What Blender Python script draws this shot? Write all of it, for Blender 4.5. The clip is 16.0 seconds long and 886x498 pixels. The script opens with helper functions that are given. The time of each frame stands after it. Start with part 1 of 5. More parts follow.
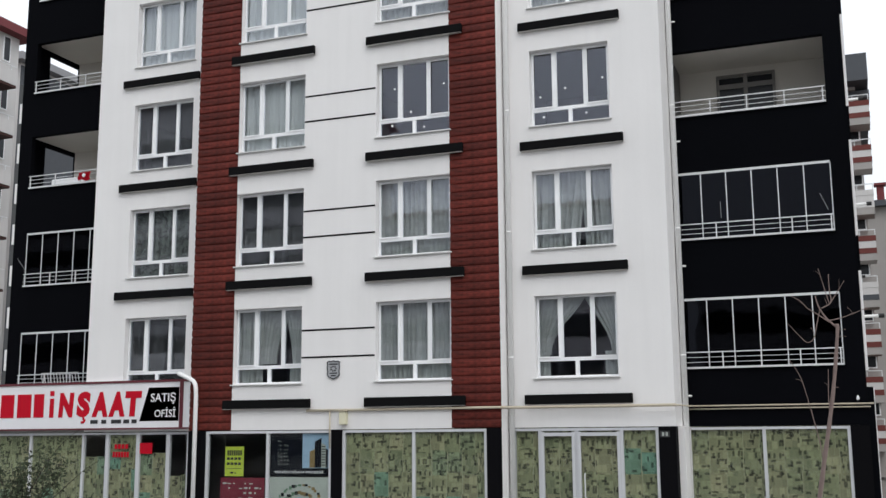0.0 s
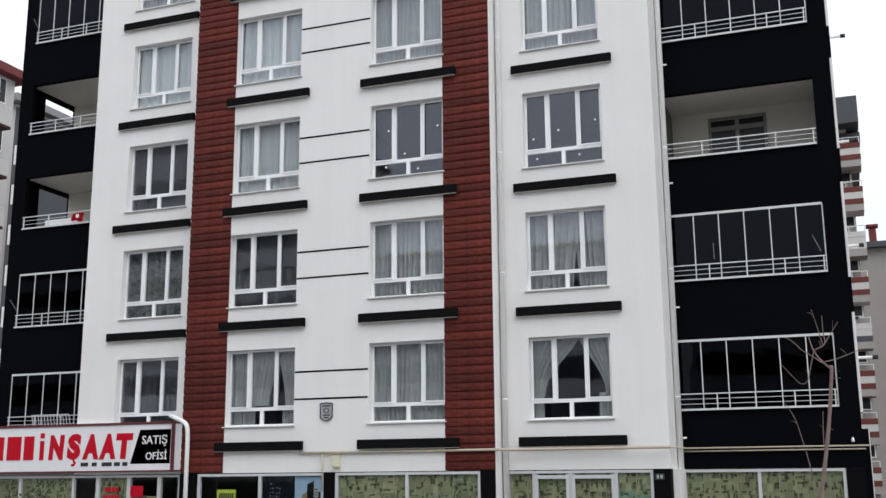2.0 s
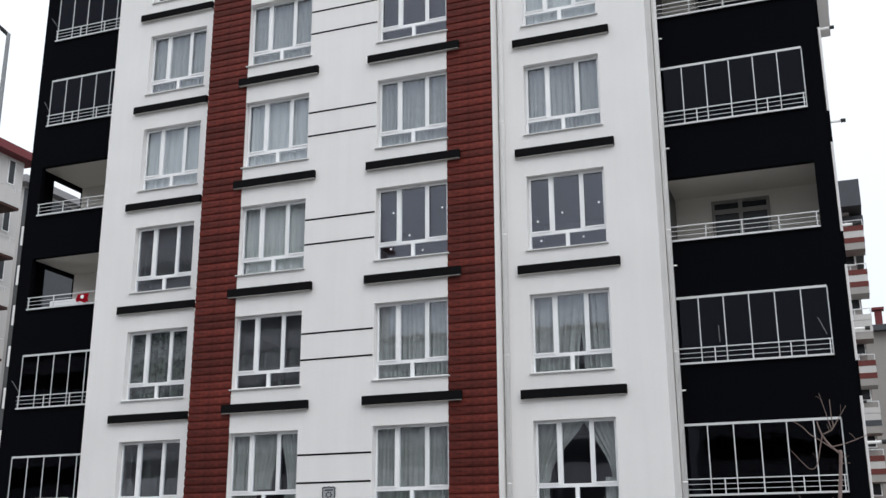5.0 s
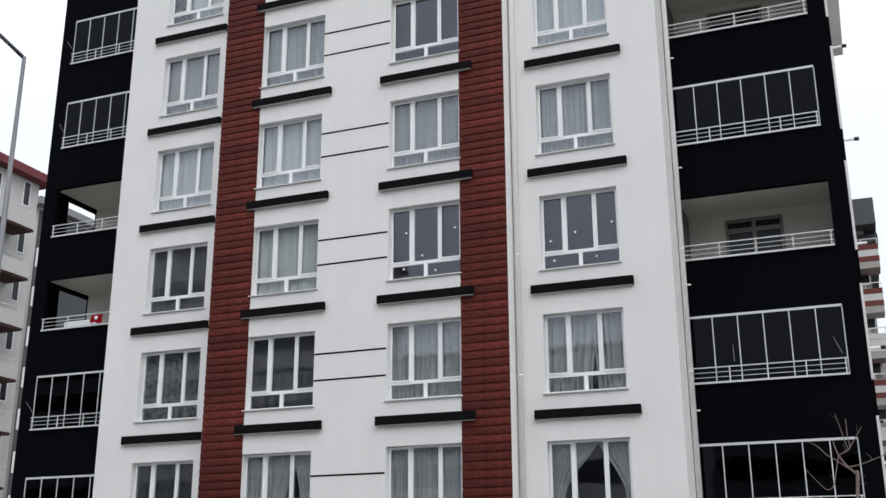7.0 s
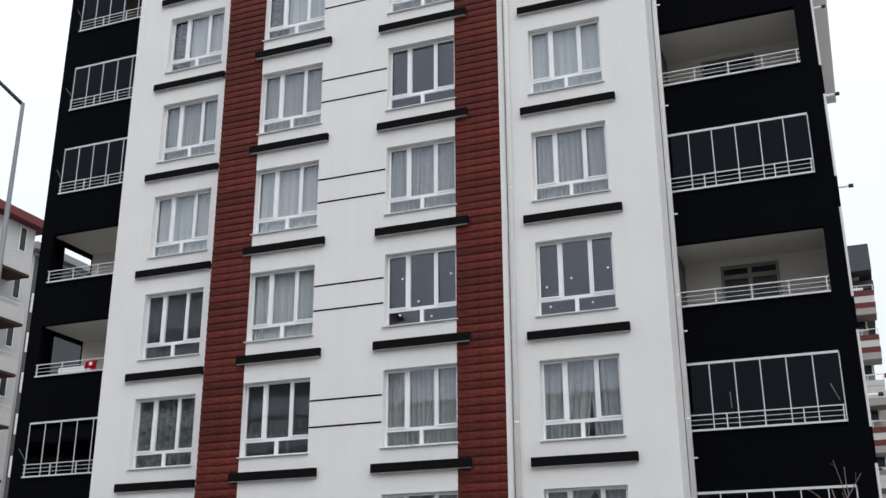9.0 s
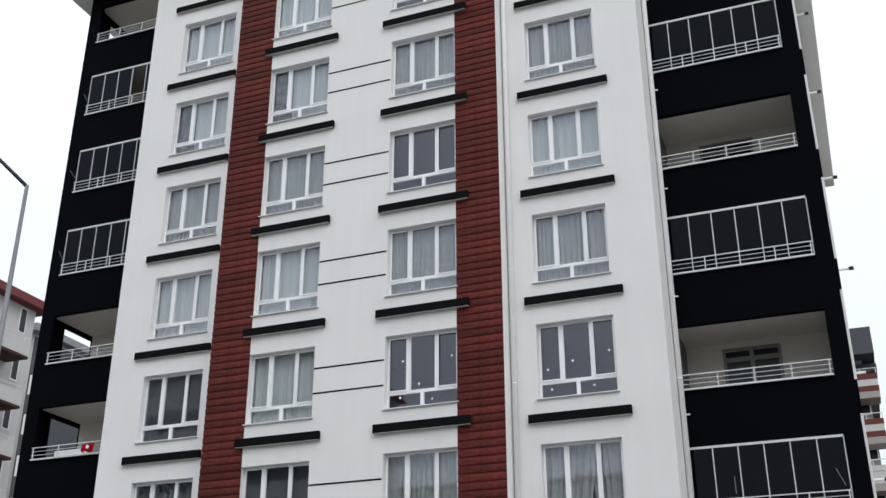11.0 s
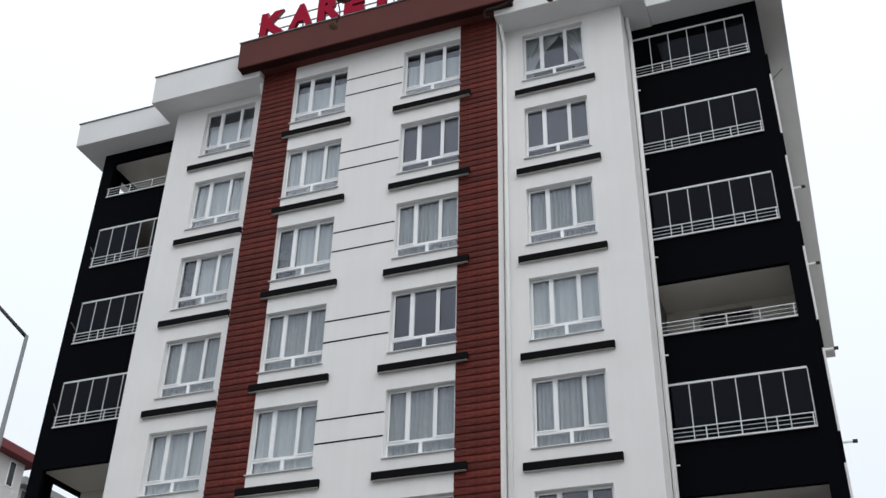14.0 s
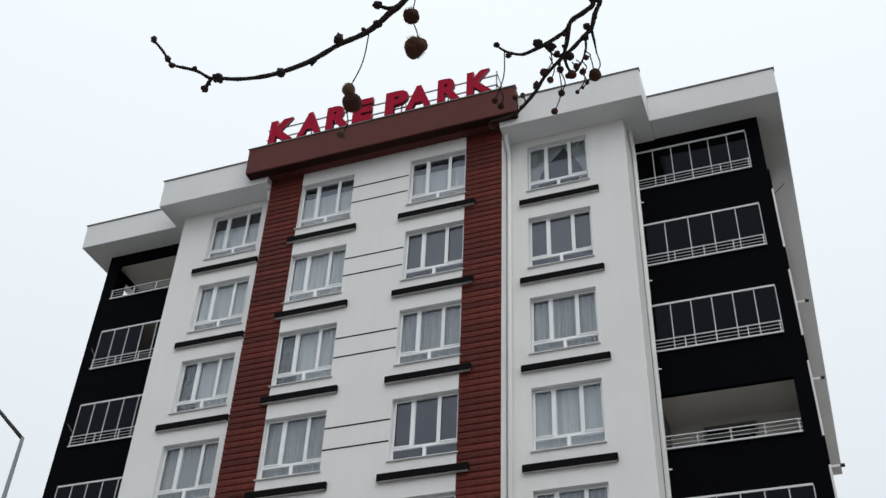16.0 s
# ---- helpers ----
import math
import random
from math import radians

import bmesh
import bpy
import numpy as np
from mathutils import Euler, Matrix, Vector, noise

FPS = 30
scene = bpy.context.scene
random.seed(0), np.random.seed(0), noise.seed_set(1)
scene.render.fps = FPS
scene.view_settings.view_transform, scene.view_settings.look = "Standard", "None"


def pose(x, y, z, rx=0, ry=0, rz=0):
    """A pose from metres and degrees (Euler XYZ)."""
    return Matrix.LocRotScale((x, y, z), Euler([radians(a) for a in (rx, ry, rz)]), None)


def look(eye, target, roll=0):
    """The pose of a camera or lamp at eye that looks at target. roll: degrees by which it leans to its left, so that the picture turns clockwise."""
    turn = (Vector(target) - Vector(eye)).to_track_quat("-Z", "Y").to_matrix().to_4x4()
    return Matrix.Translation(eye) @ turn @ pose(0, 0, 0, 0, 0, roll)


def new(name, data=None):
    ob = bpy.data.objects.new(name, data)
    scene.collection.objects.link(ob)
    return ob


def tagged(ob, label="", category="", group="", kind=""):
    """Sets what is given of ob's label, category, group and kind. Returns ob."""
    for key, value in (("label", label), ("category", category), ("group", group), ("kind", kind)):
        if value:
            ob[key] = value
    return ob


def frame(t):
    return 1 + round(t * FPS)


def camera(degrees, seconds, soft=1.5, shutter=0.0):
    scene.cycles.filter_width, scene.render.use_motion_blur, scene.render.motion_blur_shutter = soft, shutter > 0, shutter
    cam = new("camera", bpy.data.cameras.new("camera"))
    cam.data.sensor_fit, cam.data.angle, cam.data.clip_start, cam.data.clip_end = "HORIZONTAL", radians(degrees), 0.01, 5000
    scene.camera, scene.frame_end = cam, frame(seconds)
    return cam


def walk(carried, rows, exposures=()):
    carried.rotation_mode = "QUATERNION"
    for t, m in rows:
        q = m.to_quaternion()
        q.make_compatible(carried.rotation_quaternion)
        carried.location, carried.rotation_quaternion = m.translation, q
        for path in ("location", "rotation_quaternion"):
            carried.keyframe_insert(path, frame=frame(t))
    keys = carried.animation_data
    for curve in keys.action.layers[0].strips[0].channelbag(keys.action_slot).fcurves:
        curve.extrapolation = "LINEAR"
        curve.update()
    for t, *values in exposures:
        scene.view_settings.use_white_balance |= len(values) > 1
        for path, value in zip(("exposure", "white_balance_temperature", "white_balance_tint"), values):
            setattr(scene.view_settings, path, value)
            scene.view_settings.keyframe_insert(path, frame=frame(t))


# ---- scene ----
cam = camera(44.79, 16.0, soft=1.45)
EYE = (10.972, -24.398, 2.700)
# seconds, yaw, pitch, roll
TURNS = [
    (0.0, 20.93, 9.92, 0.41),
    (0.5, 20.86, 10.61, 0.41),
    (1.0, 20.73, 11.08, 0.42),
    (1.5, 20.69, 11.64, 0.47),
    (2.0, 20.59, 12.11, 0.44),
    (2.5, 20.50, 12.87, 0.40),
    (3.0, 20.52, 14.12, 0.38),
    (3.5, 20.47, 14.80, 0.32),
    (4.0, 20.40, 15.55, 0.35),
    (6.5, 21.48, 17.17, 0.18),
    (7.0, 21.49, 17.53, 0.21),
    (7.5, 21.40, 17.79, 0.14),
    (8.0, 21.33, 18.29, 0.16),
    (8.5, 21.29, 19.12, 0.17),
    (11.0, 21.28, 24.34, 0.11),
    (11.5, 21.12, 26.12, -0.20),
    (12.0, 20.97, 28.25, -0.34),
    (12.5, 20.79, 29.58, -0.60),
    (13.0, 20.72, 30.73, -0.79),
    (13.5, 20.71, 31.65, -0.95),
    (14.0, 20.62, 32.91, -1.16),
    (14.5, 20.50, 34.59, -1.37),
    (15.0, 20.32, 35.95, -1.60),
    (15.5, 20.23, 37.38, -1.82),
    (16.0, 20.16, 38.65, -2.09),
]
EXPOSURES = [(0.0, 0.14, 6350, 10), (4.0, 0.11, 6290, 10), (8.5, 0.01, 6290, 9.8), (11.0, 0.01, 6280, 9.3), (13.5, -0.05, 6270, 9.3), (16.0, -0.31, 6330, 7.5)]
walk(cam, [(t, pose(*EYE, 90 + p, r, a)) for t, a, p, r in TURNS], EXPOSURES)

# ---- overcast daylight ----
world = bpy.data.worlds.new("overcast")
scene.world = world
world.use_nodes = True
wt = world.node_tree
wt.nodes.clear()
sky = wt.nodes.new("ShaderNodeTexSky")
sky.sky_type, sky.sun_disc = "NISHITA", False
sky.sun_elevation, sky.sun_rotation = radians(47), radians(136)
sky.air_density, sky.dust_density = 1.0, 4.0
cloud = wt.nodes.new("ShaderNodeMixRGB")
cloud.inputs[0].default_value = 0.9
cloud.inputs[2].default_value = (8.95, 9.25, 9.5, 1)
bg = wt.nodes.new("ShaderNodeBackground")
bg.inputs[1].default_value = 0.1205
wout = wt.nodes.new("ShaderNodeOutputWorld")
wt.links.new(sky.outputs[0], cloud.inputs[1])
# an overcast sky is brighter overhead than at the horizon
way = wt.nodes.new("ShaderNodeTexCoord")
up = wt.nodes.new("ShaderNodeSeparateXYZ")
lift = wt.nodes.new("ShaderNodeMapRange")
lift.inputs[3].default_value, lift.inputs[4].default_value = 0.80, 1.30
dome = wt.nodes.new("ShaderNodeVectorMath")
dome.operation = "SCALE"
wt.links.new(way.outputs["Generated"], up.inputs[0])
wt.links.new(up.outputs[2], lift.inputs[0])
wt.links.new(cloud.outputs[0], dome.inputs[0])
wt.links.new(lift.outputs[0], dome.inputs["Scale"])
wt.links.new(dome.outputs[0], bg.inputs[0])
wt.links.new(bg.outputs[0], wout.inputs[0])

sun = new("sun", bpy.data.lights.new("sun", "SUN"))
sun.data.energy, sun.data.angle, sun.data.color = 0.78, radians(40), (1.0, 0.965, 0.92)
sun.matrix_world = look((19, -20, 30), (0, 0, 0))

# ---- materials ----
def mat(name, colour, rough=0.6, metal=0.0, vary=0.0, scale=3.0, fine=0.0, fine_scale=60.0, bump=0.0, bump_scale=80.0,
        rand=0.0, island=0.0, streak=0.0, grain=0.0, spec=0.5, coords="Object"):
    """Principled surface; vary: broad mottling, fine: grain, streak: vertical weathering, rand: from piece to piece."""
    m = bpy.data.materials.new(name)
    m.use_nodes = True
    nt = m.node_tree
    p = nt.nodes["Principled BSDF"]
    p.inputs["Roughness"].default_value, p.inputs["Metallic"].default_value = rough, metal
    p.inputs["Specular IOR Level"].default_value = spec
    tc = nt.nodes.new("ShaderNodeNewGeometry" if coords == "World" else "ShaderNodeTexCoord")
    where = tc.outputs["Position" if coords == "World" else coords]
    value = None

    def add(sock, amount):
        nonlocal value
        n = nt.nodes.new("ShaderNodeMapRange")
        n.inputs[3].default_value, n.inputs[4].default_value = 1 - amount, 1 + amount
        nt.links.new(sock, n.inputs[0])
        if value is None:
            value = n.outputs[0]
        else:
            x = nt.nodes.new("ShaderNodeMath")
            x.operation = "MULTIPLY"
            nt.links.new(value, x.inputs[0]), nt.links.new(n.outputs[0], x.inputs[1])
            value = x.outputs[0]

    def noise_tex(sc, detail=4.0, stretch=None):
        n = nt.nodes.new("ShaderNodeTexNoise")
        n.inputs["Scale"].default_value, n.inputs["Detail"].default_value = sc, detail
        src = where
        if stretch:
            mp = nt.nodes.new("ShaderNodeMapping")
            mp.inputs["Scale"].default_value = stretch
            nt.links.new(src, mp.inputs[0])
            src = mp.outputs[0]
        nt.links.new(src, n.inputs["Vector"])
        return n.outputs[0]

    if vary:
        add(noise_tex(scale), vary)
    if fine:
        add(noise_tex(fine_scale), fine)
    if streak:
        add(noise_tex(1.0, 5.0, (5.0, 5.0, 0.25)), streak)
    if grain:
        add(noise_tex(1.0, 3.0, (2.5, 2.5, 45.0)), grain)
        add(noise_tex(1.0, 2.0, (9.0, 9.0, 14.0)), grain * 0.6)
    if rand:
        add(nt.nodes.new("ShaderNodeObjectInfo").outputs["Random"], rand)
    if island:
        add(nt.nodes.new("ShaderNodeNewGeometry").outputs["Random Per Island"], island)
    if value is None:
        p.inputs["Base Color"].default_value = (*colour, 1)
    else:
        mx = nt.nodes.new("ShaderNodeVectorMath")
        mx.operation = "SCALE"
        mx.inputs[0].default_value = colour
        nt.links.new(value, mx.inputs["Scale"])
        nt.links.new(mx.outputs[0], p.inputs["Base Color"])
    if bump:
        b = nt.nodes.new("ShaderNodeBump")
        b.inputs["Strength"].default_value, b.inputs["Distance"].default_value = bump, 0.01
        nt.links.new(noise_tex(bump_scale), b.inputs["Height"])
        nt.links.new(b.outputs[0], p.inputs["Normal"])
    return m


def glass(name, tint, normal_gloss=0.04, coat=(1, 1, 1), gloss_rough=0.02):
    """A pane: clear or smoked, with the reflection that its angle gives."""
    m = bpy.data.materials.new(name)
    m.use_nodes = True
    nt = m.node_tree
    nt.nodes.clear()
    out = nt.nodes.new("ShaderNodeOutputMaterial")
    mix = nt.nodes.new("ShaderNodeMixShader")
    tr = nt.nodes.new("ShaderNodeBsdfTransparent")
    tr.inputs[0].default_value = (*tint, 1)
    gl = nt.nodes.new("ShaderNodeBsdfGlossy")
    gl.inputs["Color"].default_value = (*coat, 1)
    gl.inputs["Roughness"].default_value = gloss_rough
    # gloss rises towards grazing angles, alike from both sides of the thin pane
    lw = nt.nodes.new("ShaderNodeLayerWeight")
    lw.inputs[0].default_value = 0.5
    pw = nt.nodes.new("ShaderNodeMath")
    pw.operation, pw.inputs[1].default_value = "POWER", 5.0
    fr = nt.nodes.new("ShaderNodeMapRange")
    fr.inputs[3].default_value, fr.inputs[4].default_value = normal_gloss, 1.0
    nt.links.new(lw.outputs["Facing"], pw.inputs[0])
    nt.links.new(pw.outputs[0], fr.inputs[0])
    # slight unevenness, so that reflections bend from pane to pane
    tc = nt.nodes.new("ShaderNodeTexCoord")
    no = nt.nodes.new("ShaderNodeTexNoise")
    no.inputs["Scale"].default_value = 1.2
    bu = nt.nodes.new("ShaderNodeBump")
    bu.inputs["Strength"].default_value, bu.inputs["Distance"].default_value = 0.15, 0.02
    nt.links.new(tc.outputs["Object"], no.inputs["Vector"])
    nt.links.new(no.outputs[0], bu.inputs["Height"])
    nt.links.new(bu.outputs[0], gl.inputs["Normal"])
    nt.links.new(fr.outputs[0], mix.inputs[0])
    nt.links.new(tr.outputs[0], mix.inputs[1])
    nt.links.new(gl.outputs[0], mix.inputs[2])
    nt.links.new(mix.outputs[0], out.inputs[0])
    return m


WHITE = mat("white_render", (0.815, 0.803, 0.795), 0.85, vary=0.06, scale=0.5, streak=0.035, fine=0.02, fine_scale=45, bump=0.25, bump_scale=120)
EAVE = mat("white_eave_render", (0.80, 0.797, 0.80), 0.85, vary=0.06, scale=0.8, streak=0.02, bump=0.2, bump_scale=90)
BLACK = mat("black_render", (0.0030, 0.0033, 0.0047), 0.95, vary=0.15, scale=0.6, fine=0.12, fine_scale=90, bump=0.4, bump_scale=150, spec=0.04)
BROWN = mat("brown_cladding", (0.097, 0.0168, 0.0118), 0.6, vary=0.35, scale=1.1, grain=1.0, fine=0.3, fine_scale=25, rand=0.28, bump=0.3, bump_scale=60, spec=0.18)
SHADED_SOFFIT = mat("shaded_brown_soffit", (0.030, 0.009, 0.008), 0.7, vary=0.2, scale=2.0, spec=0.1)
BROWN_BACK = mat("cladding_joint", (0.030, 0.007, 0.005), 0.95, spec=0.05)
CROWN = mat("brown_crown_board", (0.105, 0.032, 0.027), 0.6, vary=0.14, scale=1.0, fine=0.12, fine_scale=30, rand=0.1, bump=0.15, spec=0.15)
BAND = mat("black_band", (0.006, 0.006, 0.0065), 0.9, vary=0.2, scale=2.0, fine=0.15, bump=0.2, spec=0.08)
BAND_UNDER = mat("band_underside", (0.42, 0.41, 0.39), 0.9, vary=0.15, scale=4.0)
PVC = mat("white_pvc", (0.90, 0.91, 0.92), 0.35, vary=0.03, scale=2.0)
SILL = mat("marble_sill", (0.66, 0.66, 0.65), 0.5, vary=0.12, scale=6.0)
METAL = mat("white_painted_metal", (0.70, 0.71, 0.72), 0.35, vary=0.05, scale=5.0)
PIPE = mat("white_downpipe", (0.90, 0.90, 0.89), 0.4, vary=0.05, scale=1.5, streak=0.05)
GAS = mat("cream_gas_pipe", (0.50, 0.44, 0.34), 0.45, vary=0.12, scale=3.0)
GAS_BOX = mat("yellow_gas_box", (0.70, 0.67, 0.50), 0.5, vary=0.1, scale=4.0)
# plaster darkened: the dimness of the rooms is put into its colour
SHADED_ROOM = mat("shaded_room_plaster", (0.16, 0.155, 0.15), 0.9, vary=0.05, scale=1.0)
SLAB = mat("grey_concrete", (0.33, 0.32, 0.31), 0.9, vary=0.12, scale=2.0, fine=0.1)
DOOR_GREY = mat("grey_door_frame", (0.22, 0.21, 0.20), 0.5, vary=0.1)
LOGGIA = mat("loggia_plaster", (0.70, 0.67, 0.62), 0.9, vary=0.06, scale=1.0)
SHOP_FRAME = mat("white_aluminium", (0.58, 0.59, 0.61), 0.4, vary=0.05, scale=3.0)
SHOP_BLACK = mat("black_panel", (0.004, 0.004, 0.005), 0.7, vary=0.2, scale=2.0, spec=0.05)
ROOF = mat("grey_roof_sheet", (0.25, 0.25, 0.26), 0.7, vary=0.1)
FLASH = mat("dark_roof_edge", (0.2, 0.195, 0.19), 0.6, vary=0.6, scale=4.0)
GLASS = glass("window_glass", (0.94, 0.96, 0.98), 0.058, (0.86, 0.87, 1.0))
SMOKED = glass("smoked_glass", (0.06, 0.065, 0.085), 0.0125, (0.76, 0.80, 1.0))
SHOP_GLASS = glass("shop_glass", (0.95, 0.97, 0.96), 0.016)
RED = mat("red_letter", (0.34, 0.004, 0.030), 0.7, vary=0.08, scale=2.0, spec=0.1)
RED_SIDE = mat("dark_red_letter_side", (0.16, 0.006, 0.02), 0.5)
SIGN_RED = mat("red_sign_lettering", (0.50, 0.003, 0.018), 0.6, spec=0.15)
SIGN_WHITE = mat("white_sign_board", (0.80, 0.80, 0.82), 0.4, vary=0.03, scale=1.0, streak=0.03)
SIGN_EDGE = mat("dark_red_sign_edge", (0.11, 0.012, 0.022), 0.5)
SIGN_BLACK = mat("black_sign_panel", (0.012, 0.012, 0.013), 0.4)
INK = mat("black_ink", (0.02, 0.02, 0.022), 0.6)
STEEL = mat("galvanised_steel", (0.42, 0.44, 0.46), 0.4, metal=0.7, vary=0.1, scale=4.0)
RUST = mat("sign_frame_steel", (0.34, 0.35, 0.36), 0.5, metal=0.4, vary=0.2, scale=6.0)
DARK_TIP = mat("black_flue_tip", (0.015, 0.015, 0.015), 0.6)
BARK = mat("grey_bark", (0.21, 0.155, 0.14), 0.9, vary=0.25, scale=6.0, fine=0.2, fine_scale=60, bump=0.6, bump_scale=40)
TWIG = mat("dark_twig_bark", (0.022, 0.012, 0.010), 0.9, vary=0.3, scale=40.0, bump=0.6, bump_scale=200)
FRUIT = mat("brown_seed_ball", (0.055, 0.016, 0.009), 0.95, vary=0.5, scale=60.0, rand=0.3)
FRUIT_PALE = mat("pale_seed_fluff", (0.11, 0.065, 0.035), 0.95, vary=0.3, scale=60.0)
LEAF = mat("dark_green_leaf", (0.035, 0.05, 0.022), 0.7, island=0.4)
ASPHALT = mat("asphalt", (0.05, 0.05, 0.052), 0.9, vary=0.2, scale=0.5, fine=0.3, fine_scale=60, bump=0.4)
PAVING = mat("concrete_paving", (0.22, 0.213, 0.205), 0.9, vary=0.12, scale=1.0, fine=0.12)
EARTH = mat("grey_earth", (0.11, 0.10, 0.085), 0.95, vary=0.25, scale=0.2, fine=0.2, fine_scale=8)
FAR_WHITE = mat("far_white_render", (0.56, 0.545, 0.535), 0.9, vary=0.06, scale=0.3, streak=0.06)
FAR_GREIGE = mat("far_beige_render_with_shade", (0.34, 0.32, 0.305), 0.9, vary=0.1, scale=0.3, streak=0.06)
FAR_BROWN = mat("far_red_brown_paint", (0.13, 0.032, 0.026), 0.85, vary=0.1, scale=0.5)
FAR_GREY = mat("far_dark_grey_cladding", (0.06, 0.065, 0.075), 0.7, vary=0.1)
FAR_ROOF = mat("far_dark_red_roof_edge", (0.15, 0.022, 0.026), 0.7, vary=0.1)
FAR_GLASS = mat("far_dark_window", (0.016, 0.018, 0.022), 0.2, spec=0.3)
QUOIN = mat("dark_grey_quoin", (0.085, 0.088, 0.09), 0.9, vary=0.1, fine=0.1)
CERAMIC = mat("grey_plaque", (0.40, 0.41, 0.43), 0.4, vary=0.2, scale=20.0)


def curtain_mat(name, colour, alpha, fold=0.0, stripe=0.0):
    """Net curtain: woven threads let part of the light through, in upright stripes where stripe counts them by the metre."""
    m = bpy.data.materials.new(name)
    m.use_nodes = True
    nt = m.node_tree
    nt.nodes.clear()
    out = nt.nodes.new("ShaderNodeOutputMaterial")
    mix = nt.nodes.new("ShaderNodeMixShader")
    clear = nt.nodes.new("ShaderNodeBsdfTransparent")
    body = nt.nodes.new("ShaderNodeMixShader")
    di = nt.nodes.new("ShaderNodeBsdfDiffuse")
    tl = nt.nodes.new("ShaderNodeBsdfTranslucent")
    di.inputs[0].default_value = tl.inputs[0].default_value = (*colour, 1)
    body.inputs[0].default_value = 0.35
    tc = nt.nodes.new("ShaderNodeTexCoord")
    no = nt.nodes.new("ShaderNodeTexNoise")
    no.inputs["Scale"].default_value = 6.0
    mr = nt.nodes.new("ShaderNodeMapRange")
    mr.inputs[1].default_value, mr.inputs[2].default_value = 0.3, 0.7
    mr.inputs[3].default_value, mr.inputs[4].default_value = alpha - fold, min(alpha + fold, 1.0)
    mp = nt.nodes.new("ShaderNodeMapping")
    if stripe:
        mp.inputs["Scale"].default_value = (stripe / 3, 0.0, 0.33)
    nt.links.new(tc.outputs["Object"], mp.inputs[0])
    nt.links.new(mp.outputs[0], no.inputs["Vector"])
    nt.links.new(no.outputs[0], mr.inputs[0])
    nt.links.new(mr.outputs[0], mix.inputs[0])
    nt.links.new(di.outputs[0], body.inputs[1]), nt.links.new(tl.outputs[0], body.inputs[2])
    nt.links.new(clear.outputs[0], mix.inputs[1]), nt.links.new(body.outputs[0], mix.inputs[2])
    nt.links.new(mix.outputs[0], out.inputs[0])
    return m


NET = curtain_mat("white_net_curtain", (0.67, 0.69, 0.64), 0.80, 0.08)
NET_LIGHT = curtain_mat("pale_curtain", (0.82, 0.845, 0.79), 0.94, 0.04)
NET_MID = curtain_mat("grey_net_curtain", (0.48, 0.515, 0.47), 0.42, 0.10)
NET_DIM = curtain_mat("thin_net_curtain", (0.50, 0.51, 0.51), 0.22, 0.05)
NET_STRIPE = curtain_mat("striped_net_curtain", (0.60, 0.61, 0.60), 0.15, 0.15, 9.0)


